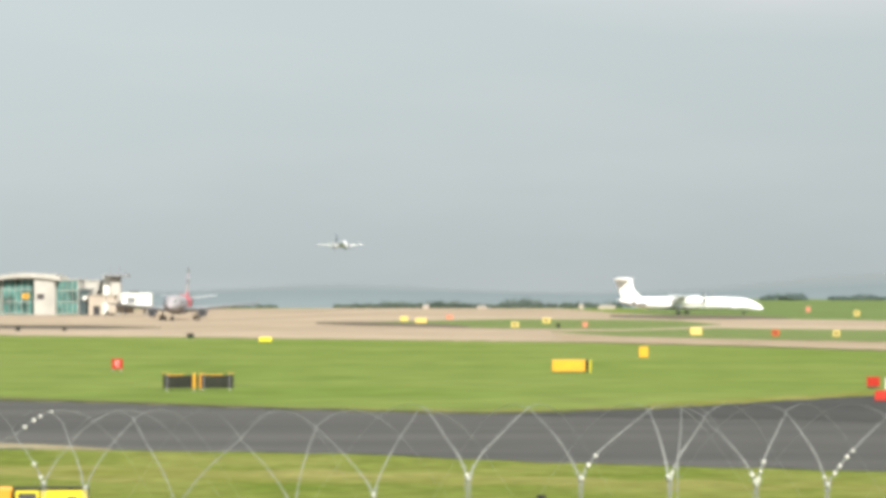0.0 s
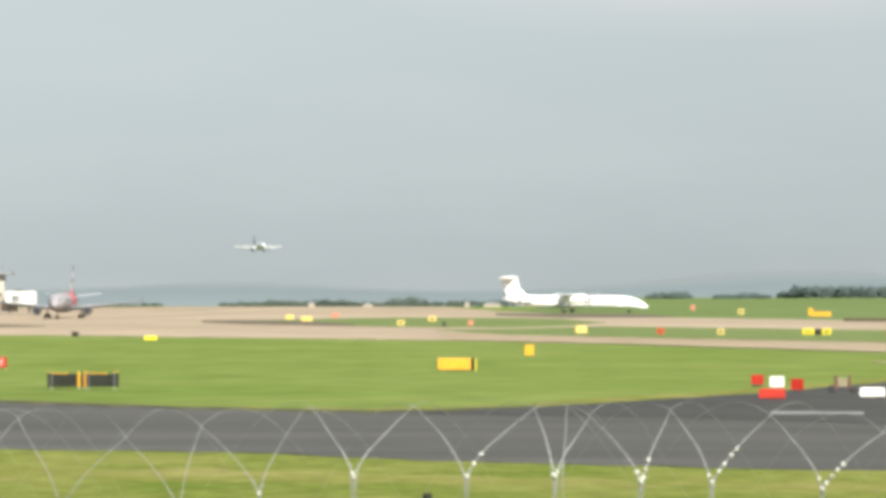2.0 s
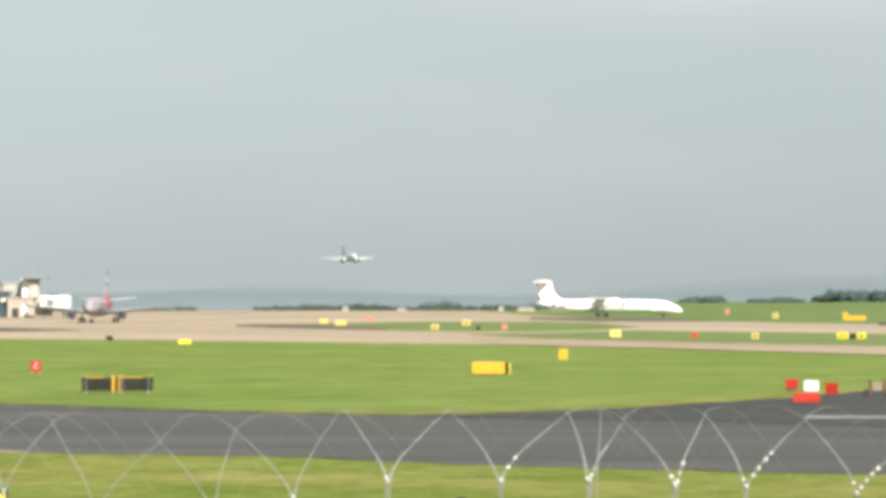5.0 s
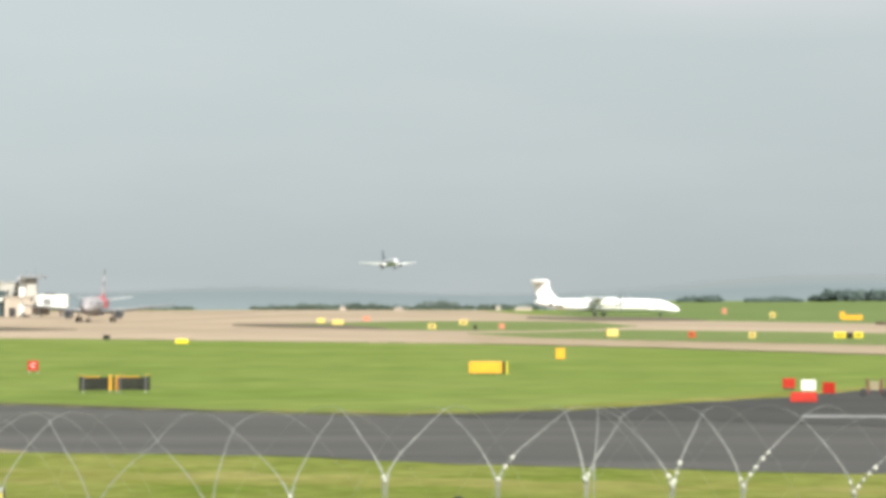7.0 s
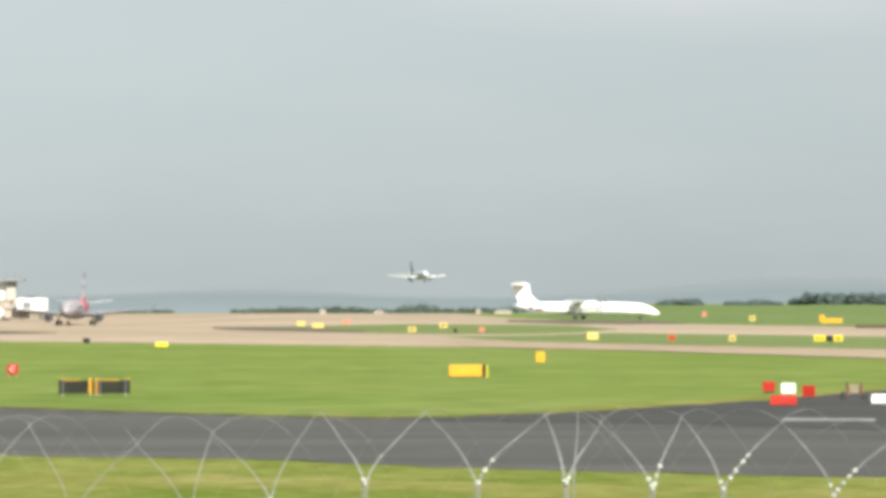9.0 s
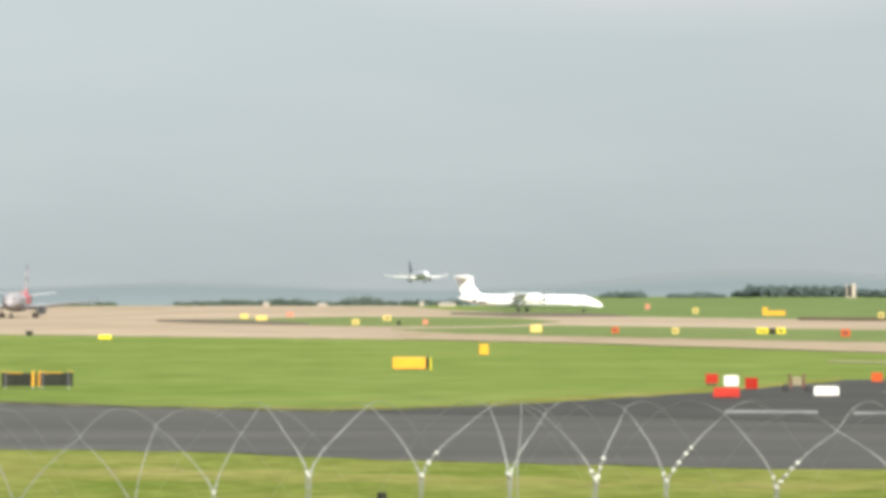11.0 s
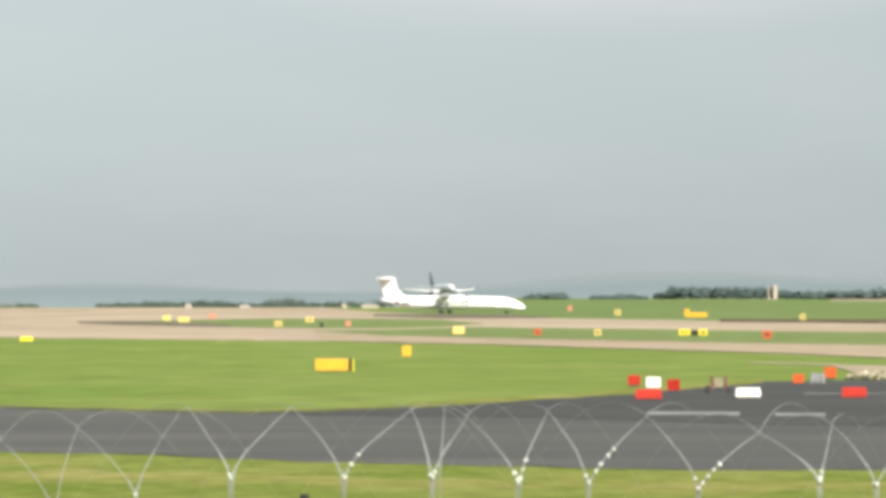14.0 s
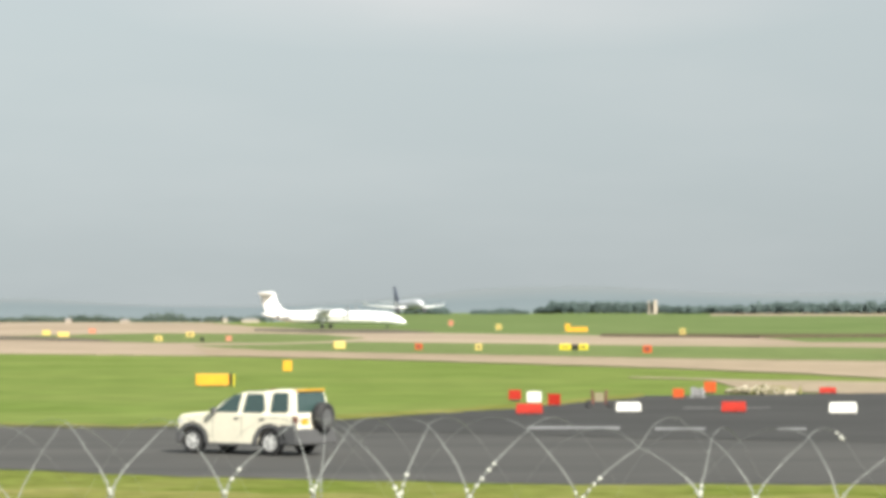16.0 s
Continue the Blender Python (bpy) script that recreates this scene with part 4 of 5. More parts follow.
part("lettering_bar", boxed(w / 2 - 0.36, w / 2 - 0.2, -0.125, -0.118, 0.3, h - 0.15), M_TEXT, pn, "black lettering bar")
for lx in (-0.5, 0.5):
    part("leg", boxed(lx - 0.04, lx + 0.04, -0.03, 0.03, 0, 0.13), M_POST, near_sign)
sign(*(-7.43, 51.51, 0.85, 0.80), "orange-yellow sign beside a black and yellow one", M_ORANGE)
x, y, w, h = (1.74, 56.00, 0.18, 0.39)
lamp = thing("taxiway_light", pose(x, y, 0), "small black taxiway edge light on verge", "light")
part("housing", tube((0, 0, 0.12), (0, 0, h), w * 0.5, w * 0.45, 12), M_BLACK, lamp, "black housing")
part("stake", tube((0, 0, 0), (0, 0, 0.14), 0.03), M_POST, lamp)


# ---- works area ----
def marker(x, y, w, h, label, face, turn=0.0):
    """A square marker board on a post and foot."""
    t = thing("marker_board", pose(x, y, 0.03, 0, 0, turn - math.degrees(math.atan2(x, y))), label, "marker", "works markers")
    part("board", boxed(-w / 2, w / 2, -0.03, 0.03, h * 0.14, h, 0.012), face, t)
    part("post", boxed(-0.03, 0.03, 0.03, 0.07, 0, h * 0.9), M_POST, t, "metal post")
    part("foot", boxed(-w * 0.4, w * 0.4, -0.14, 0.2, 0, 0.05, 0.01), M_RUBBER, t, "black rubber foot")


def barrier(x, y, w, h, label, face):
    """A low water-filled plastic barrier block with sloped sides."""
    t = thing("barrier_block", pose(x, y, 0.05, 0, 0, -math.degrees(math.atan2(x, y))), label, "barrier", "works barriers")
    bm = bmesh.new()
    a = ring(bm, [(-w / 2, -0.22, 0.04), (w / 2, -0.22, 0.04), (w / 2, 0.22, 0.04), (-w / 2, 0.22, 0.04)])
    b = ring(bm, [(-w / 2, -0.20, h * 0.4), (w / 2, -0.20, h * 0.4), (w / 2, 0.20, h * 0.4), (-w / 2, 0.20, h * 0.4)])
    c = ring(bm, [(-w / 2 + 0.02, -0.13, h), (w / 2 - 0.02, -0.13, h), (w / 2 - 0.02, 0.13, h), (-w / 2 + 0.02, 0.13, h)])
    bridge(bm, a, b)
    bridge(bm, b, c)
    bm.faces.new(a)
    bm.faces.new(c)
    bmesh.ops.bevel(bm, geom=list(bm.edges), offset=0.015, segments=2, affect="EDGES")
    part("body", bm, face, t)
    for s in (-1, 1):
        part("foot", boxed(s * w * 0.3 - 0.12, s * w * 0.3 + 0.12, -0.24, 0.24, 0, 0.05), M_RUBBER, t)
    part("filler_cap", tube((0, 0, h), (0, 0, h + 0.03), 0.05), M_DARK, t)


marker(*(18.22, 134.05, 0.54, 0.47), "red square marker board on grass edge", M_SIGNRED, 6)
marker(*(18.47, 129.96, 0.59, 0.50), "white square marker board on grass edge", M_BOARD)
marker(*(18.74, 126.12, 0.51, 0.51), "red square marker board tilted on grass edge", M_SIGNRED, -8)
barrier(*(16.32, 116.11, 0.98, 0.40), "red plastic barrier block on asphalt", M_SIGNRED)
barrier(*(20.37, 118.03, 0.93, 0.37), "white plastic barrier block on asphalt", M_BOARD)
barrier(*(24.27, 117.35, 0.93, 0.41), "red plastic barrier block on asphalt", M_SIGNRED)
barrier(*(28.00, 115.40, 1.02, 0.42), "white plastic barrier block on asphalt", M_BOARD)
barrier(*(34.10, 143.48, 0.79, 0.29), "low red plastic barrier on pale pavement", M_SIGNRED)
marker(*(25.74, 136.34, 0.48, 0.45), "orange square marker board beside asphalt", M_SIGNORG)
marker(*(28.82, 144.74, 0.56, 0.56), "orange square marker board beside rubble", M_SIGNORG)
x, y, w, h = (26.80, 137.51, 0.58, 0.51)
rack = thing("sign_frame", pose(x, y, 0), "grey bare metal sign frame leaning on grass", "sign frame")
part("board", boxed(-w / 2, w / 2, -0.02, 0.02, h * 0.25, h * 0.95), M_CLAD, rack, "grey metal sheet").matrix_basis = pose(0, 0, 0, -14, 12, 0)
for s in (-1, 1):
    part("leg", tube((s * w * 0.45, -0.15, 0), (s * w * 0.4, 0.1, h), 0.025), M_GREYMET, rack)
part("skid", boxed(-w * 0.7, w * 0.7, -0.1, 0.1, 0, 0.12), M_CLAD, rack, "grey skid")
x, y, w, h = (20.98, 128.63, 0.61, 0.61)
trio = thing("folding_sign", pose(x, y, 0.03), "small folding sign with beige board and dark red edges", "sign")
part("board", boxed(-w * 0.3, w * 0.3, -0.03, 0.03, h * 0.2, h * 0.8), M_VERGE, trio, "beige board")
for s in (-1, 1):
    part("side_board", boxed(s * w * 0.42 - 0.04, s * w * 0.42 + 0.04, -0.1, 0.1, 0, h), M_BROWN, trio, "dark red-brown side board").matrix_basis = pose(0, 0, 0, 0, s * 4, 0)
for x, y, w, h in ((19.82, 124.12, 0.21, 0.27), (20.68, 124.12, 0.23, 0.23)):
    t = thing("weight_block", pose(x, y, 0.05), "small black ballast block on asphalt", "block")
    part("body", boxed(-w / 2, w / 2, -0.12, 0.12, 0, h, 0.03), M_RUBBER, t)
    part("handle", tube((-w * 0.25, 0, h + 0.02), (w * 0.25, 0, h + 0.02), 0.018), M_DARK, t)


def rubble():
    rng = random.Random(8)
    bm = bmesh.new()
    (xa, ya), (xb, yb) = (29.95, 145.77), (32.30, 142.83)
    for i in range(240):
        u = rng.random()
        hump = 0.10 + 0.26 * math.exp(-((u - 0.55) / 0.16) ** 2) + 0.1 * math.exp(-((u - 0.2) / 0.12) ** 2)
        x, y = xa + (xb - xa) * u + rng.gauss(0, 0.05), ya + (yb - ya) * u + rng.gauss(0, 0.5)
        s = rng.uniform(0.06, 0.2)
        q = Euler((rng.random() * 3, rng.random() * 3, rng.random() * 3)).to_matrix().to_4x4()
        m = Matrix.Translation((x, y, rng.random() ** 1.4 * hump + s * 0.3)) @ q @ Matrix.Diagonal((s, s * rng.uniform(0.6, 1), s * rng.uniform(0.4, 0.9), 1))
        bmesh.ops.create_icosphere(bm, subdivisions=1, radius=1, matrix=m)
    tagged(obj("rubble_heap", bm, M_RUBBLE), "low heap of pale broken concrete rubble", "rubble", kind="stuff")
    bm = bmesh.new()
    (xw, yw) = (31.76, 143.80)
    for i in range(90):
        p = Vector((xw + rng.gauss(0, 0.45), yw + rng.gauss(0, 0.4), 0.03))
        h = rng.uniform(0.15, 0.55)
        w = Vector((0.03, 0, 0))
        bm.faces.new([bm.verts.new(v) for v in (p - w, p + w, p + Vector((rng.gauss(0, 0.1), rng.gauss(0, 0.1), h)))])
    tagged(obj("weeds", bm, M_DRY), "dry weeds growing through the rubble", "weeds", kind="stuff")


rubble()


# ---- car ----
def car(m):
    """A compact five-door off-roader, nose along +x, on its wheels, wheelbase centred."""
    t = thing("off_road_car", m, "cream-white five-door off-road car with grey cladding driving", "car")
    wb, wr = 1.28, 0.345
    def arch(cx, r, n=8, z=0.31):
        return [(cx + r * math.cos(math.pi * k / n), z + r * math.sin(math.pi * k / n)) for k in range(n + 1)]
    def sill_line(x):
        for cx in (-wb, wb):
            if abs(x - cx) < 0.46:
                return 0.28 + math.sqrt(0.46 ** 2 - (x - cx) ** 2)
        return 0.28
    def belt_line(x):
        return 1.03 + (1.64 - x) * 0.09 / 0.94 if x > 0.70 else 1.12 - (0.70 - x) * 0.007
    xs = sorted({-2.10, -2.06, -1.9, -0.6, 0.0, 0.4, 0.70, 1.64, 1.745} | {cx + 0.46 * math.cos(math.pi * k / 12) * q for cx in (-wb, wb) for k in range(13) for q in (1, 1.001)})
    shell = bmesh.new()
    prev = None
    for x in [v for v in xs if v <= 1.745]:
        top = belt_line(min(x, 1.64)) - (0.14 if x < -2.08 else 0.05 if x > 1.7 else 0)
        z = sill_line(x)
        cur = ring(shell, [(x, -0.87, z), (x, -0.87, top - 0.03), (x, -0.84, top), (x, 0.84, top), (x, 0.87, top - 0.03), (x, 0.87, z)])
        if prev:
            bridge(shell, prev, cur)
        else:
            shell.faces.new(cur)
        prev = cur
    shell.faces.new(prev)
    for cx in (-wb, wb):
        part("wheel_well", boxed(cx - 0.46, cx + 0.46, -0.60, 0.60, 0.30, 0.84), M_RUBBER, t, "black wheel well")
    part("body", shell, M_CAR, t, "cream-white lower body")
    bm = bmesh.new()
    a = ring(bm, [(1.70, -0.868, 0.44), (1.70, 0.868, 0.44), (1.70, 0.868, 0.94), (1.70, 0.80, 1.02), (1.70, -0.80, 1.02), (1.70, -0.868, 0.94)])
    b = ring(bm, [(1.80, -0.80, 0.44), (1.80, 0.80, 0.44), (1.80, 0.80, 0.92), (1.80, 0.72, 1.0), (1.80, -0.72, 1.0), (1.80, -0.80, 0.92)])
    c = ring(bm, [(1.89, -0.62, 0.46), (1.89, 0.62, 0.46), (1.89, 0.62, 0.86), (1.87, 0.56, 0.93), (1.87, -0.56, 0.93), (1.89, -0.62, 0.86)])
    bridge(bm, a, b)
    bridge(bm, b, c)
    bm.faces.new(a)
    bm.faces.new(c)
    part("nose", bm, M_CAR, t, "cream-white rounded nose panel")
    part("bonnet", prism([(0.70, 1.135), (1.4, 1.085), (1.66, 1.05), (1.82, 1.005), (1.81, 0.96), (0.68, 1.05)], -0.70, 0.70, 0.02), M_CAR, t, "cream-white bonnet")
    part("chassis", boxed(-1.9, 1.9, -0.6, 0.6, 0.25, 0.5), M_RUBBER, t, "black underside")
    # greenhouse: curved windscreen, roof stepped up over the rear seats
    roof = [(0.74, 1.11), (0.60, 1.22), (0.42, 1.355), (0.24, 1.47), (0.06, 1.565), (-0.10, 1.625), (-0.26, 1.66), (-0.45, 1.68), (-0.90, 1.685), (-1.00, 1.695), (-1.10, 1.72), (-1.22, 1.732), (-1.60, 1.735), (-1.86, 1.725), (-1.94, 1.70)]
    bm = bmesh.new()
    prev = None
    for x, h in roof:
        yt = 0.85 - 0.28 * (h - 1.08)
        e = min(0.05, (h - 1.06) * 0.4)
        half = [(0.85, 1.05), (yt + 0.015, h - 1.6 * e), (yt - 0.01, h - 0.55 * e), (yt - 0.06, h - 0.1 * e), (yt * 0.5, h + 0.012)]
        pts = [(-y, z) for y, z in half] + [(y, z) for y, z in reversed(half)]
        cur = ring(bm, [(x - (0.13 * (1.75 - z) / 0.67 if x < -1.8 else 0), y, z) for y, z in pts])
        if prev:
            bridge(bm, prev, cur)
        else:
            bm.faces.new(cur)
        prev = cur
    bm.faces.new(prev)
    part("cabin", bm, M_CAR, t, "cream-white cabin with a stepped roof")
    def on_side(x, v, s, out):
        return (x, s * (0.85 - 0.18 * v + out), 1.08 + 0.64 * v + out * 0.3)
    for s in (-1, 1):
        for quad in (((0.56, 0.07), (0.48, 0.20), (0.30, 0.44), (0.12, 0.64), (-0.04, 0.77), (-0.20, 0.84), (-0.25, 0.84), (-0.22, 0.45), (-0.20, 0.07)),
                     ((-0.36, 0.07), (-0.40, 0.45), (-0.43, 0.82), (-0.47, 0.86), (-0.92, 0.86), (-0.96, 0.82), (-1.04, 0.45), (-1.08, 0.22), (-1.02, 0.10), (-0.96, 0.07)),
                     ((-1.28, 0.14), (-1.28, 0.86), (-1.32, 0.92), (-1.72, 0.92), (-1.76, 0.87), (-1.83, 0.18), (-1.80, 0.12), (-1.32, 0.10))):
            bm = bmesh.new()
            a, b = ring(bm, [on_side(u, v, s, 0.020) for u, v in quad]), ring(bm, [on_side(u, v, s, -0.03) for u, v in quad])
            bridge(bm, a, b)
            bm.faces.new(a)
            bm.faces.new(b)
            part("window", bm, M_CARGLASS, t, "dark tinted side window")
        part("sill", boxed(-0.86, 0.86, s * 0.84, s * 0.895, 0.23, 0.31, 0.015), M_CLAD, t, "grey sill cladding")
        for cx in (-wb, wb):
            out = arch(cx, 0.55) + arch(cx, 0.425)[::-1]
            bm = prism(out, s * 0.85, s * 0.905, 0)
            part("wheel_arch", bm, M_CLAD, t, "grey plastic wheel arch")
        part("rear_cladding", boxed(-2.13, -1.60, s * 0.82, s * 0.905, 0.29, 0.82, 0.03), M_CLAD, t, "grey rear corner cladding")
        part("side_lamp", boxed(1.60, 1.775, s * 0.79, s * 0.882, 0.80, 0.93, 0.02), M_RIM, t, "grey headlamp corner")
        part("front_cladding", boxed(1.66, 1.82, s * 0.66, s * 0.895, 0.29, 0.60, 0.03), M_CLAD, t, "grey front corner cladding")
        part("mirror", boxed(0.46, 0.58, s * 0.88, s * 1.04, 1.10, 1.25, 0.03), M_CLAD, t, "grey door mirror")
        for hx in (-1.02, -0.18):
            part("door_handle", boxed(hx - 0.08, hx + 0.08, s * 0.868, s * 0.895, 0.955, 0.99, 0.008), M_CLAD, t, "dark door handle")
        for dx in (-0.34, 0.62):
            part("door_seam", boxed(dx - 0.006, dx + 0.006, s * 0.866, s * 0.8725, 0.45, 1.08), M_CLAD, t, "dark door gap")
        part("tail_lamp", boxed(-2.12, -2.0, s * 0.76, s * 0.875, 0.84, 1.06, 0.015), M_BROWN, t, "red tail lamp")
        part("headlamp", boxed(1.78, 1.90, s * 0.42, s * 0.70, 0.74, 0.92, 0.03), M_POST, t, "clear headlamp")
        part("roof_rail", tube((-0.95, s * 0.6, 1.70), (-0.3, s * 0.6, 1.685), 0.012), M_CLAD, t, "roof rail")
    bm = bmesh.new()
    a = [(0.70, -0.76, 1.15), (0.70, 0.76, 1.15), (0.33, 0.71, 1.415), (0.02, 0.65, 1.59), (0.02, -0.65, 1.59), (0.33, -0.71, 1.415)]
    va, vb = ring(bm, [(x + 0.012, y, z + 0.012) for x, y, z in a]), ring(bm, [(x - 0.03, y, z - 0.03) for x, y, z in a])
    bridge(bm, va, vb)
    bm.faces.new(va)
    bm.faces.new(vb)
    part("windscreen", bm, M_CARGLASS, t, "dark windscreen")
    bm = bmesh.new()
    a = [(-2.065, -0.74, 1.14), (-2.065, 0.74, 1.14), (-1.965, 0.61, 1.68), (-1.965, -0.61, 1.68)]
    va, vb = ring(bm, [(x - 0.012, y, z) for x, y, z in a]), ring(bm, [(x + 0.03, y, z) for x, y, z in a])
    bridge(bm, va, vb)
    bm.faces.new(va)
    bm.faces.new(vb)
    part("rear_window", bm, M_CARGLASS, t, "dark rear window")
    part("roof_strip", boxed(-2.04, -1.84, -0.62, 0.62, 1.705, 1.755, 0.02), M_YELLOW, t, "orange-yellow strip across the rear roof edge")
    part("front_bumper", boxed(1.74, 1.94, -0.70, 0.70, 0.29, 0.64, 0.05), M_CLAD, t, "grey front bumper")
    part("grille", boxed(1.86, 1.90, -0.38, 0.44, 0.74, 0.88, 0.01), M_DARK, t, "dark grille")
    part("rear_bumper", boxed(-2.24, -2.02, -0.88, 0.88, 0.29, 0.70, 0.05), M_CLAD, t, "grey rear bumper")
    plate = part("plate_panel", boxed(-2.135, -2.095, 0.24, 0.72, 0.72, 1.12, 0.01), M_BOARD, t, "white number plate surround")
    part("plate", boxed(-2.15, -2.138, 0.32, 0.66, 0.82, 1.0), M_YELLOW, plate, "yellow number plate bar")
    bm = wheel_mesh(0.39, 0.28)
    bmesh.ops.transform(bm, matrix=pose(-2.27, -0.20, 1.02, 0, 0, 90), verts=bm.verts)
    spare = part("spare_wheel", bm, M_RUBBER, t, "black spare wheel on the tailgate", True)
    part("cover", tube((-2.12, -0.20, 1.02), (-2.39, -0.20, 1.02), 0.25, 0.23, 20), M_CLAD, spare, "dark spare wheel cover")
    part("roof_beacon", boxed(-0.98, -0.80, 0.08, 0.22, 1.67, 1.75, 0.03), M_BROWN, t, "low brown-red beacon on the roof")
    wheels = []
    for cx in (-wb, wb):
        for s in (-1, 1):
            w = part("wheel", wheel_mesh(wr, 0.23, 24), M_RUBBER, t, "wheel with black tyre", True)
            w.location = (cx, s * 0.76, wr)
            rim = part("rim", tube((0, s * 0.02, 0), (0, s * 0.085, 0), 0.205, 0.215, 20), M_GREYMET, w, "grey rim well")
            for k in range(5):
                bm = boxed(-0.035, 0.035, s * 0.086, s * 0.112, 0.03, 0.20, 0.006)
                bmesh.ops.transform(bm, matrix=Matrix.Rotation(2 * math.pi * k / 5, 4, "Y"), verts=bm.verts)
                part("spoke", bm, M_RIM, w, "silver alloy spoke")
            bm = bmesh.new()
            rows = [ring(bm, [(r * math.cos(2 * math.pi * i / 20), yy, r * math.sin(2 * math.pi * i / 20)) for i in range(20)]) for r, yy in ((0.185, s * 0.09), (0.185, s * 0.112), (0.218, s * 0.112), (0.218, s * 0.09))]
            for a, b in zip(rows, rows[1:]):
                bridge(bm, a, b)
            part("rim_edge", bm, M_RIM, w, "silver rim edge")
            part("hub", tube((0, s * 0.085, 0), (0, s * 0.12, 0), 0.05, 0.04, 12), M_RIM, w, "silver hub")
            wheels.append((w, cx, s))
    return t, wheels


the_car, car_wheels = car(pose(40, 60, 0.03))

# ---- razor wire fence ----
WY, WZ, WR = 19.5, 2.77, 0.475
# clips along the front of the coil, metres along and up, with the tops that their two strands lean to (left, right)
CLIPS = [(-3.106, 2.75, -3.30, -2.582), (-2.399, 2.78, -2.582, -2.24), (-2.148, 2.75, -2.30, -1.881), (-1.596, 2.62, -1.881, -1.219), (-0.898, 2.61, -1.219, -0.774), (-0.418, 2.71, -0.774, -0.163),
         (0.149, 2.81, -0.10, 0.508), (0.826, 2.81, 0.55, 1.261), (1.364, 2.81, 1.255, 1.593), (1.882, 2.775, 1.593, 2.093), (2.309, 2.77, 2.093, 2.699), (2.979, 2.73, 2.699, 3.373),
         (3.721, 2.775, 3.373, 3.848), (4.072, 2.75, 3.848, 4.467), (4.595, 2.73, 4.467, 5.066)]
TOPS = {-3.30: 3.12, -2.582: 3.063, -2.24: 3.03, -2.30: 3.12, -1.881: 3.155, -1.219: 3.042, -0.774: 3.109, -0.163: 3.225, -0.10: 3.215, 0.508: 3.215, 0.55: 3.20, 1.261: 3.21, 1.255: 3.215,
        1.451: 3.22, 1.593: 3.169, 2.093: 3.20, 2.699: 3.171, 3.373: 3.073, 3.848: 3.113, 4.467: 3.118, 5.066: 3.069}
# sun glints set in as white discs, by clip: shares of the way up the left and the right strand
GLINTS = {0: ((), (0.35, 1.15, 1.3, 1.42, 1.62)), 1: ((0.12, 0.40), ()), 2: ((), ()), 6: ((0.05,), ()), 7: ((), (0.0, 0.19, 0.33)), 8: ((0.02,), (0.08,)), 9: ((0.04, 0.14), (0.06, 0.18, 0.31)), 10: ((0.10,), (0.17, 0.28, 0.41, 0.50)),
          11: ((0.0, 0.14), (0.10, 0.22, 0.33, 0.43)), 12: ((), (0.05, 0.16)), 13: ((0.02,), (1.82, 1.95, 2.0)), 14: ((), ())}


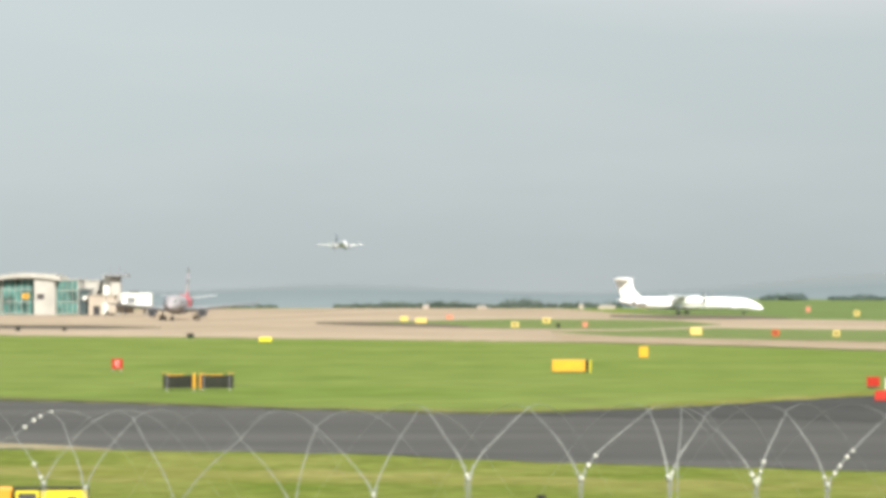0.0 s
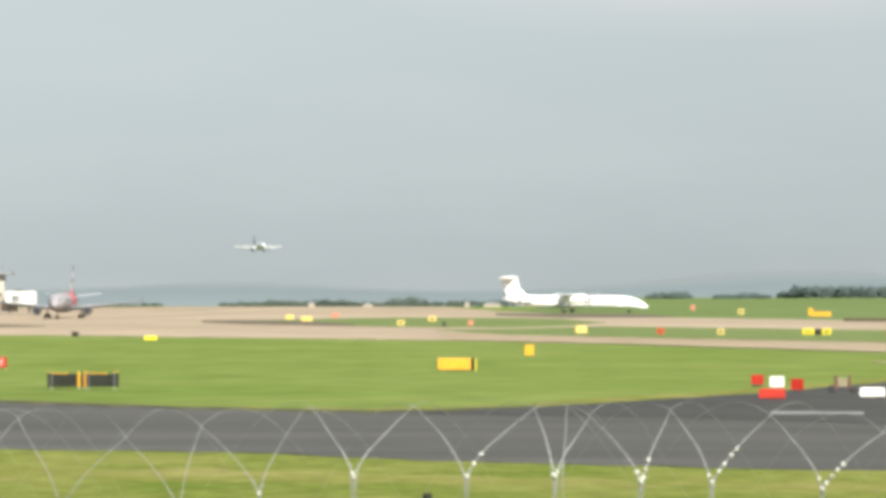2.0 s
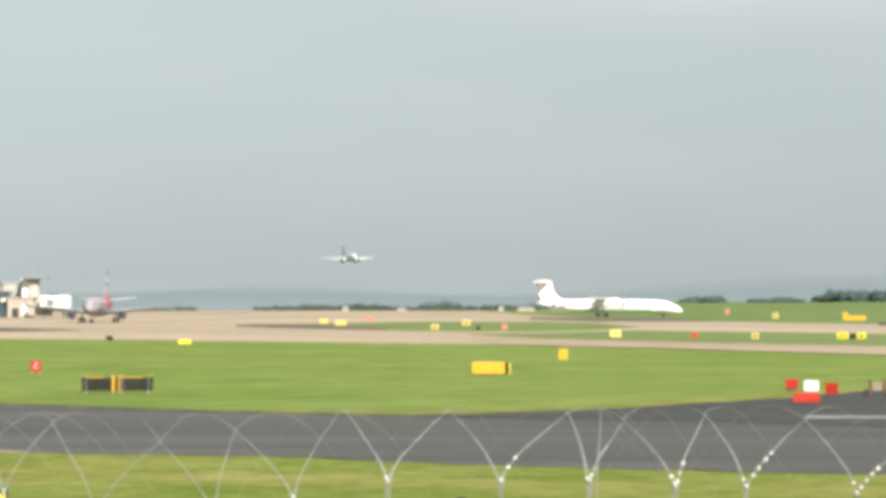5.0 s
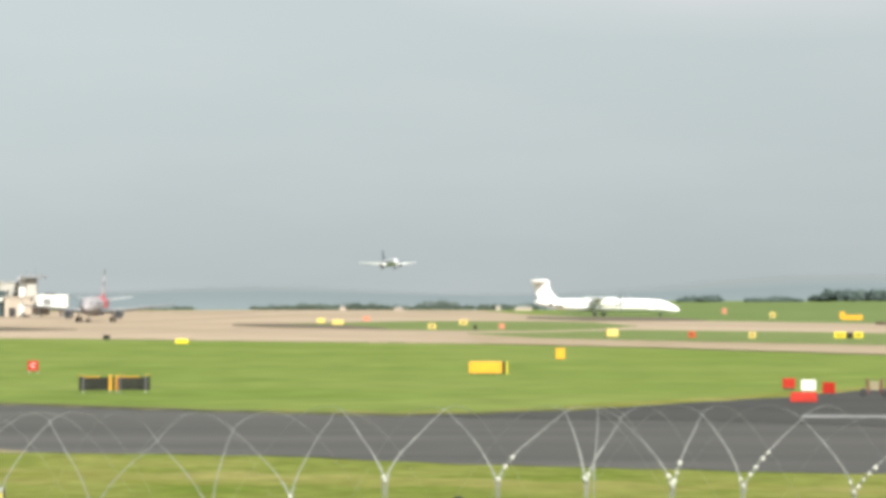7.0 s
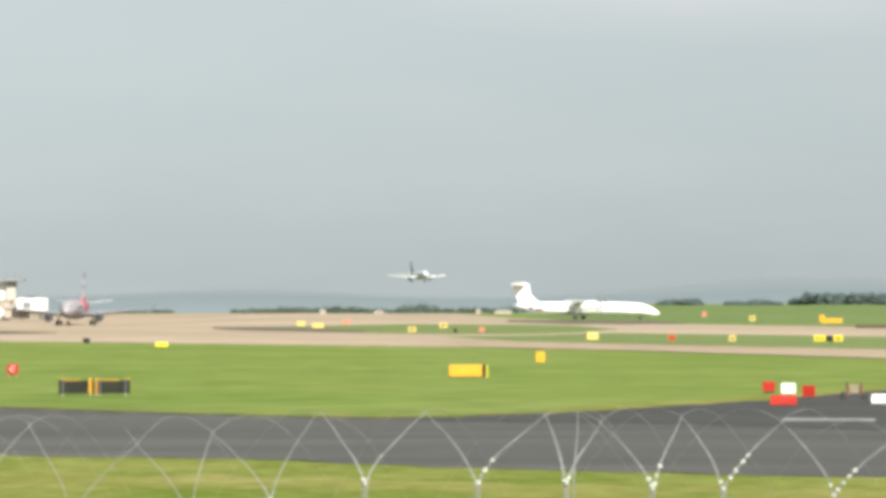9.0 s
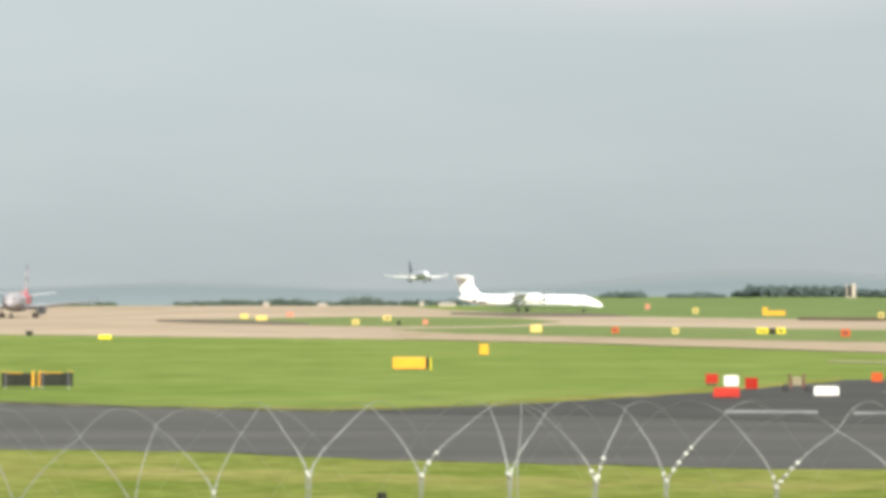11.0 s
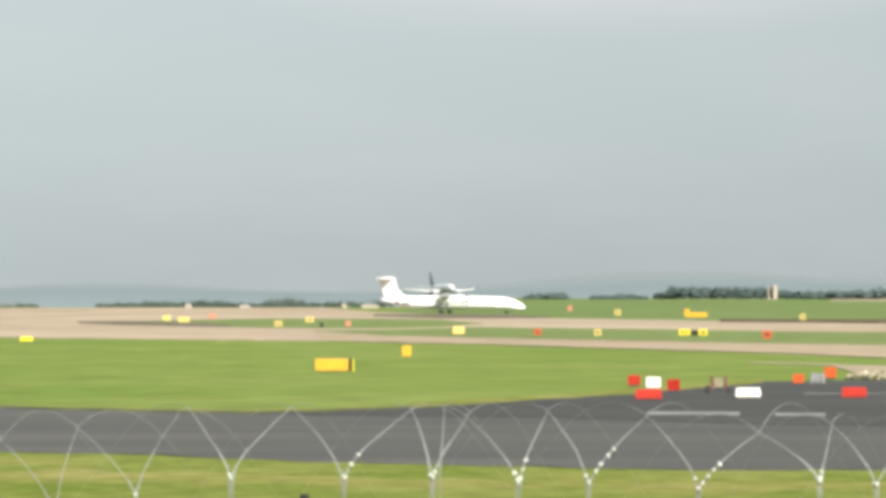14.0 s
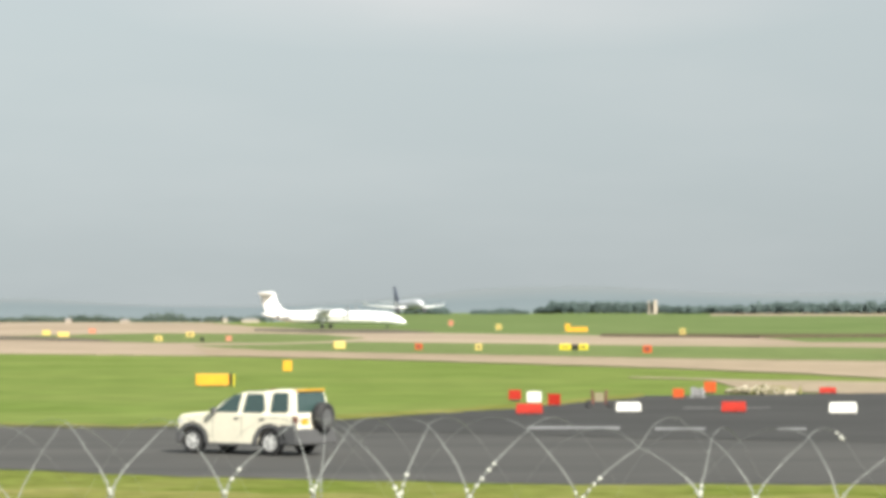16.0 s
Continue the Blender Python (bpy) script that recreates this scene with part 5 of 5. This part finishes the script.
def razor_loop(x0, z0, top, side, coil, rng, glints, broad=1.0):
    """One open turn of barbed tape: up the front from its clip, over the top and down behind, narrowed on the way so
    that it looks fainter.
    """
    zt = TOPS[top]
    mid = WZ - (0.085 if x0 > 3.3 else 0.045 if x0 < -0.3 else 0.012)
    a_top = math.asin(min(0.985, (zt - mid) / WR))
    s0 = (z0 - mid) / WR
    slope = side * rng.uniform(0.24, 0.36)
    wob = rng.random() * 50
    def at(a):
        sa = math.sin(a)
        if a <= a_top:
            u = max(0.0, (sa - s0) / (math.sin(a_top) - s0)) if a > -1.5 else 0.0
            x = x0 + (top - x0) * u ** 1.42 + side * 0.008
        else:
            x = top + slope * (a - a_top)
        x += 0.010 * noise.noise((a * 2.2, wob, 0))
        r = WR * (1 + 0.012 * noise.noise((a * 1.5, wob, 5)))
        return Vector((x, WY - r * math.cos(a), mid + r * sa))
    n = 110
    angles = [radians(-100 + 315 * i / n) for i in range(n + 1)]
    pts = [at(a) for a in angles]
    core, barbs = bmesh.new(), bmesh.new()
    rows = []
    for i in range(n + 1):
        a = angles[i]
        d = (pts[min(n, i + 1)] - pts[max(0, i - 1)]).normalized()
        out = Vector((0, -math.cos(a), math.sin(a)))
        u = (out - d * out.dot(d)).normalized()
        v = d.cross(u)
        flat = 1.0 - 0.70 * smooth01((a - a_top - (0.75 if side > 0 else 0.10)) / 0.5)
        flat *= broad * (1.0 - 0.35 * smooth01(a / a_top))
        near = 1.0 + 0.9 * (1 - smooth01(abs(math.sin(a) - s0) / 0.3))
        wide = 0.0027 * flat * (1 + 0.25 * noise.noise((a * 9, wob, 9)))
        rows.append(ring(core, [pts[i] + u * 0.0016 * math.sin(k * math.pi / 3) + v * wide * math.cos(k * math.pi / 3) for k in range(6)]))
        if flat < 0.22 or i == n:
            continue
        for j in range(2):
            p = pts[i].lerp(pts[i + 1], (j + rng.random() * 0.8) / 2)
            for sgn in (-1, 1):
                w = rng.uniform(0.003, 0.009) * flat * near * sgn
                barbs.faces.new([barbs.verts.new(c) for c in (p - d * 0.004, p + d * 0.004, p + v * w + d * 0.002 + u * 0.002, p + v * w - d * 0.002 + u * 0.002)])
    for i in range(n):
        bridge(core, rows[i], rows[i + 1])
    core.faces.new(rows[0])
    core.faces.new(rows[-1])
    loop = part("wire_loop", core, M_WIRE, coil, "galvanised barbed tape loop")
    tagged(part("razor_tape", barbs, M_WIRE, loop, "small razor barbs"), kind="stuff")
    # white disc with a dark middle stands in for each glint
    for share in glints:
        a = math.asin(s0 + share * (math.sin(a_top) - s0)) if share <= 1 else a_top + share - 1
        p, r = at(a), rng.uniform(0.009, 0.0135)
        bm = tube((p.x, p.y - 0.014, p.z), (p.x, p.y - 0.008, p.z), r * 0.8, r, 8)
        plate = part("glint_disc", bm, M_BOARD, coil, "white disc standing for a glint on the tape")
        part("glint_middle", tube((p.x, p.y - 0.017, p.z), (p.x, p.y - 0.0145, p.z), r * 0.36, r * 0.36, 8), M_DARK, plate, "dark middle that makes the glint a ring")


def razor_fence():
    rng = random.Random(3)
    coil = thing("razor_wire_coil", pose(0, 0, 0), "coil of galvanised razor wire along the fence top", "razor wire")
    for k, (x, z, left, right) in enumerate(CLIPS):
        pl = GLINTS.get(k, ((), ()))
        # turns on the left are narrowed to imitate their dimmer light
        broad = 0.74 if x < -0.3 else 1.0
        razor_loop(x, z, left, -1, coil, rng, pl[0], broad)
        razor_loop(x, z, right, 1, coil, rng, pl[1], broad)
        part("clip", boxed(x - 0.010, x + 0.010, WY - WR - 0.015, WY - WR + 0.005, z - 0.012, z + 0.014, 0.003), M_POST, coil, "bright steel clip")
    razor_loop(1.40, 2.83, 1.451, 1, coil, rng, (), 0.7)
    fence = thing("perimeter_fence", pose(0, 0, 0), "galvanised mesh perimeter fence below the razor wire", "fence")
    for i in range(8):
        x = -10.5 + 3.2 * i
        part("post", tube((x, WY, 0), (x, WY, WZ - WR), 0.03), M_POST, fence, "galvanised fence post")
    for z in (0.1, 0.8, 1.5, WZ - WR - 0.02):
        part("line_wire", tube((-10.5, WY - 0.035, z), (11.9, WY - 0.035, z), 0.004, n=6), M_POST, fence, "straining wire")
    bm = bmesh.new()
    for i in range(150):
        x = -10.5 + i * 0.15
        for s in (-1, 1):
            tube((x, WY - 0.035, 0.05), (x + s * 1.0, WY - 0.035, WZ - WR - 0.02), 0.0015, n=3, bm=bm)
    part("mesh", bm, M_POST, fence, "thin fence mesh")


razor_fence()


# ---- what moves ----
def motions():
    glide = []
    for k in range(33):
        t = k * 0.5
        u = smooth01((t - 12) / 4)
        glide.append((t, pose(-75 + 13.25 * t - 5.7 * u, 2320 - 60 * t - 70 * u, height_at(t), 0, -1.5, -77.5)))
    walk(landing_jet, glide)
    rows = [(t, pose(x * 0.983 + 0.13, y * 0.983, 0.035, 0, 0, turn)) for t, x, y, turn in DRIVE]
    walk(the_car, rows)
    for w, cx, s in car_wheels:
        walk(w, [(f / FPS, pose(cx, s * 0.76, 0.345, 0, f * 58.0 % 360, 0)) for f in range(0, 16 * FPS + 1)])


# seconds and wheel height of the landing airliner
SINK = [(0, 38.5), (3.5, 30.3), (7, 21.6), (9, 15.0), (12, 7.2), (13.5, 3.7), (14.5, 2.6), (16, 2.3)]
def height_at(t):
    for (a, u), (b, v) in zip(SINK, SINK[1:]):
        if t <= b:
            return u + (v - u) * (t - a) / (b - a)
    return SINK[-1][1]


# seconds, place and heading of the car
DRIVE = [(0, 157.07, 47.8, 175.0), (5, 108.1, 52.29, 173.0), (9, 69.17, 58.78, 168.0), (12, 40.87, 67.55, 160.0), (13.5, 26.95, 73.52, 154.0), (14.4, 18.63, 77.61, 152.0), (14.7, 15.89, 79.2, 150.5), (15, 12.98, 80.78, 148.8), (15.3, 10.47, 82.42, 146.5), (15.6, 7.94, 84.05, 144.0), (15.8, 6.26, 86.3, 142.5), (16, 4.37, 87.3, 141.5)]
motions()
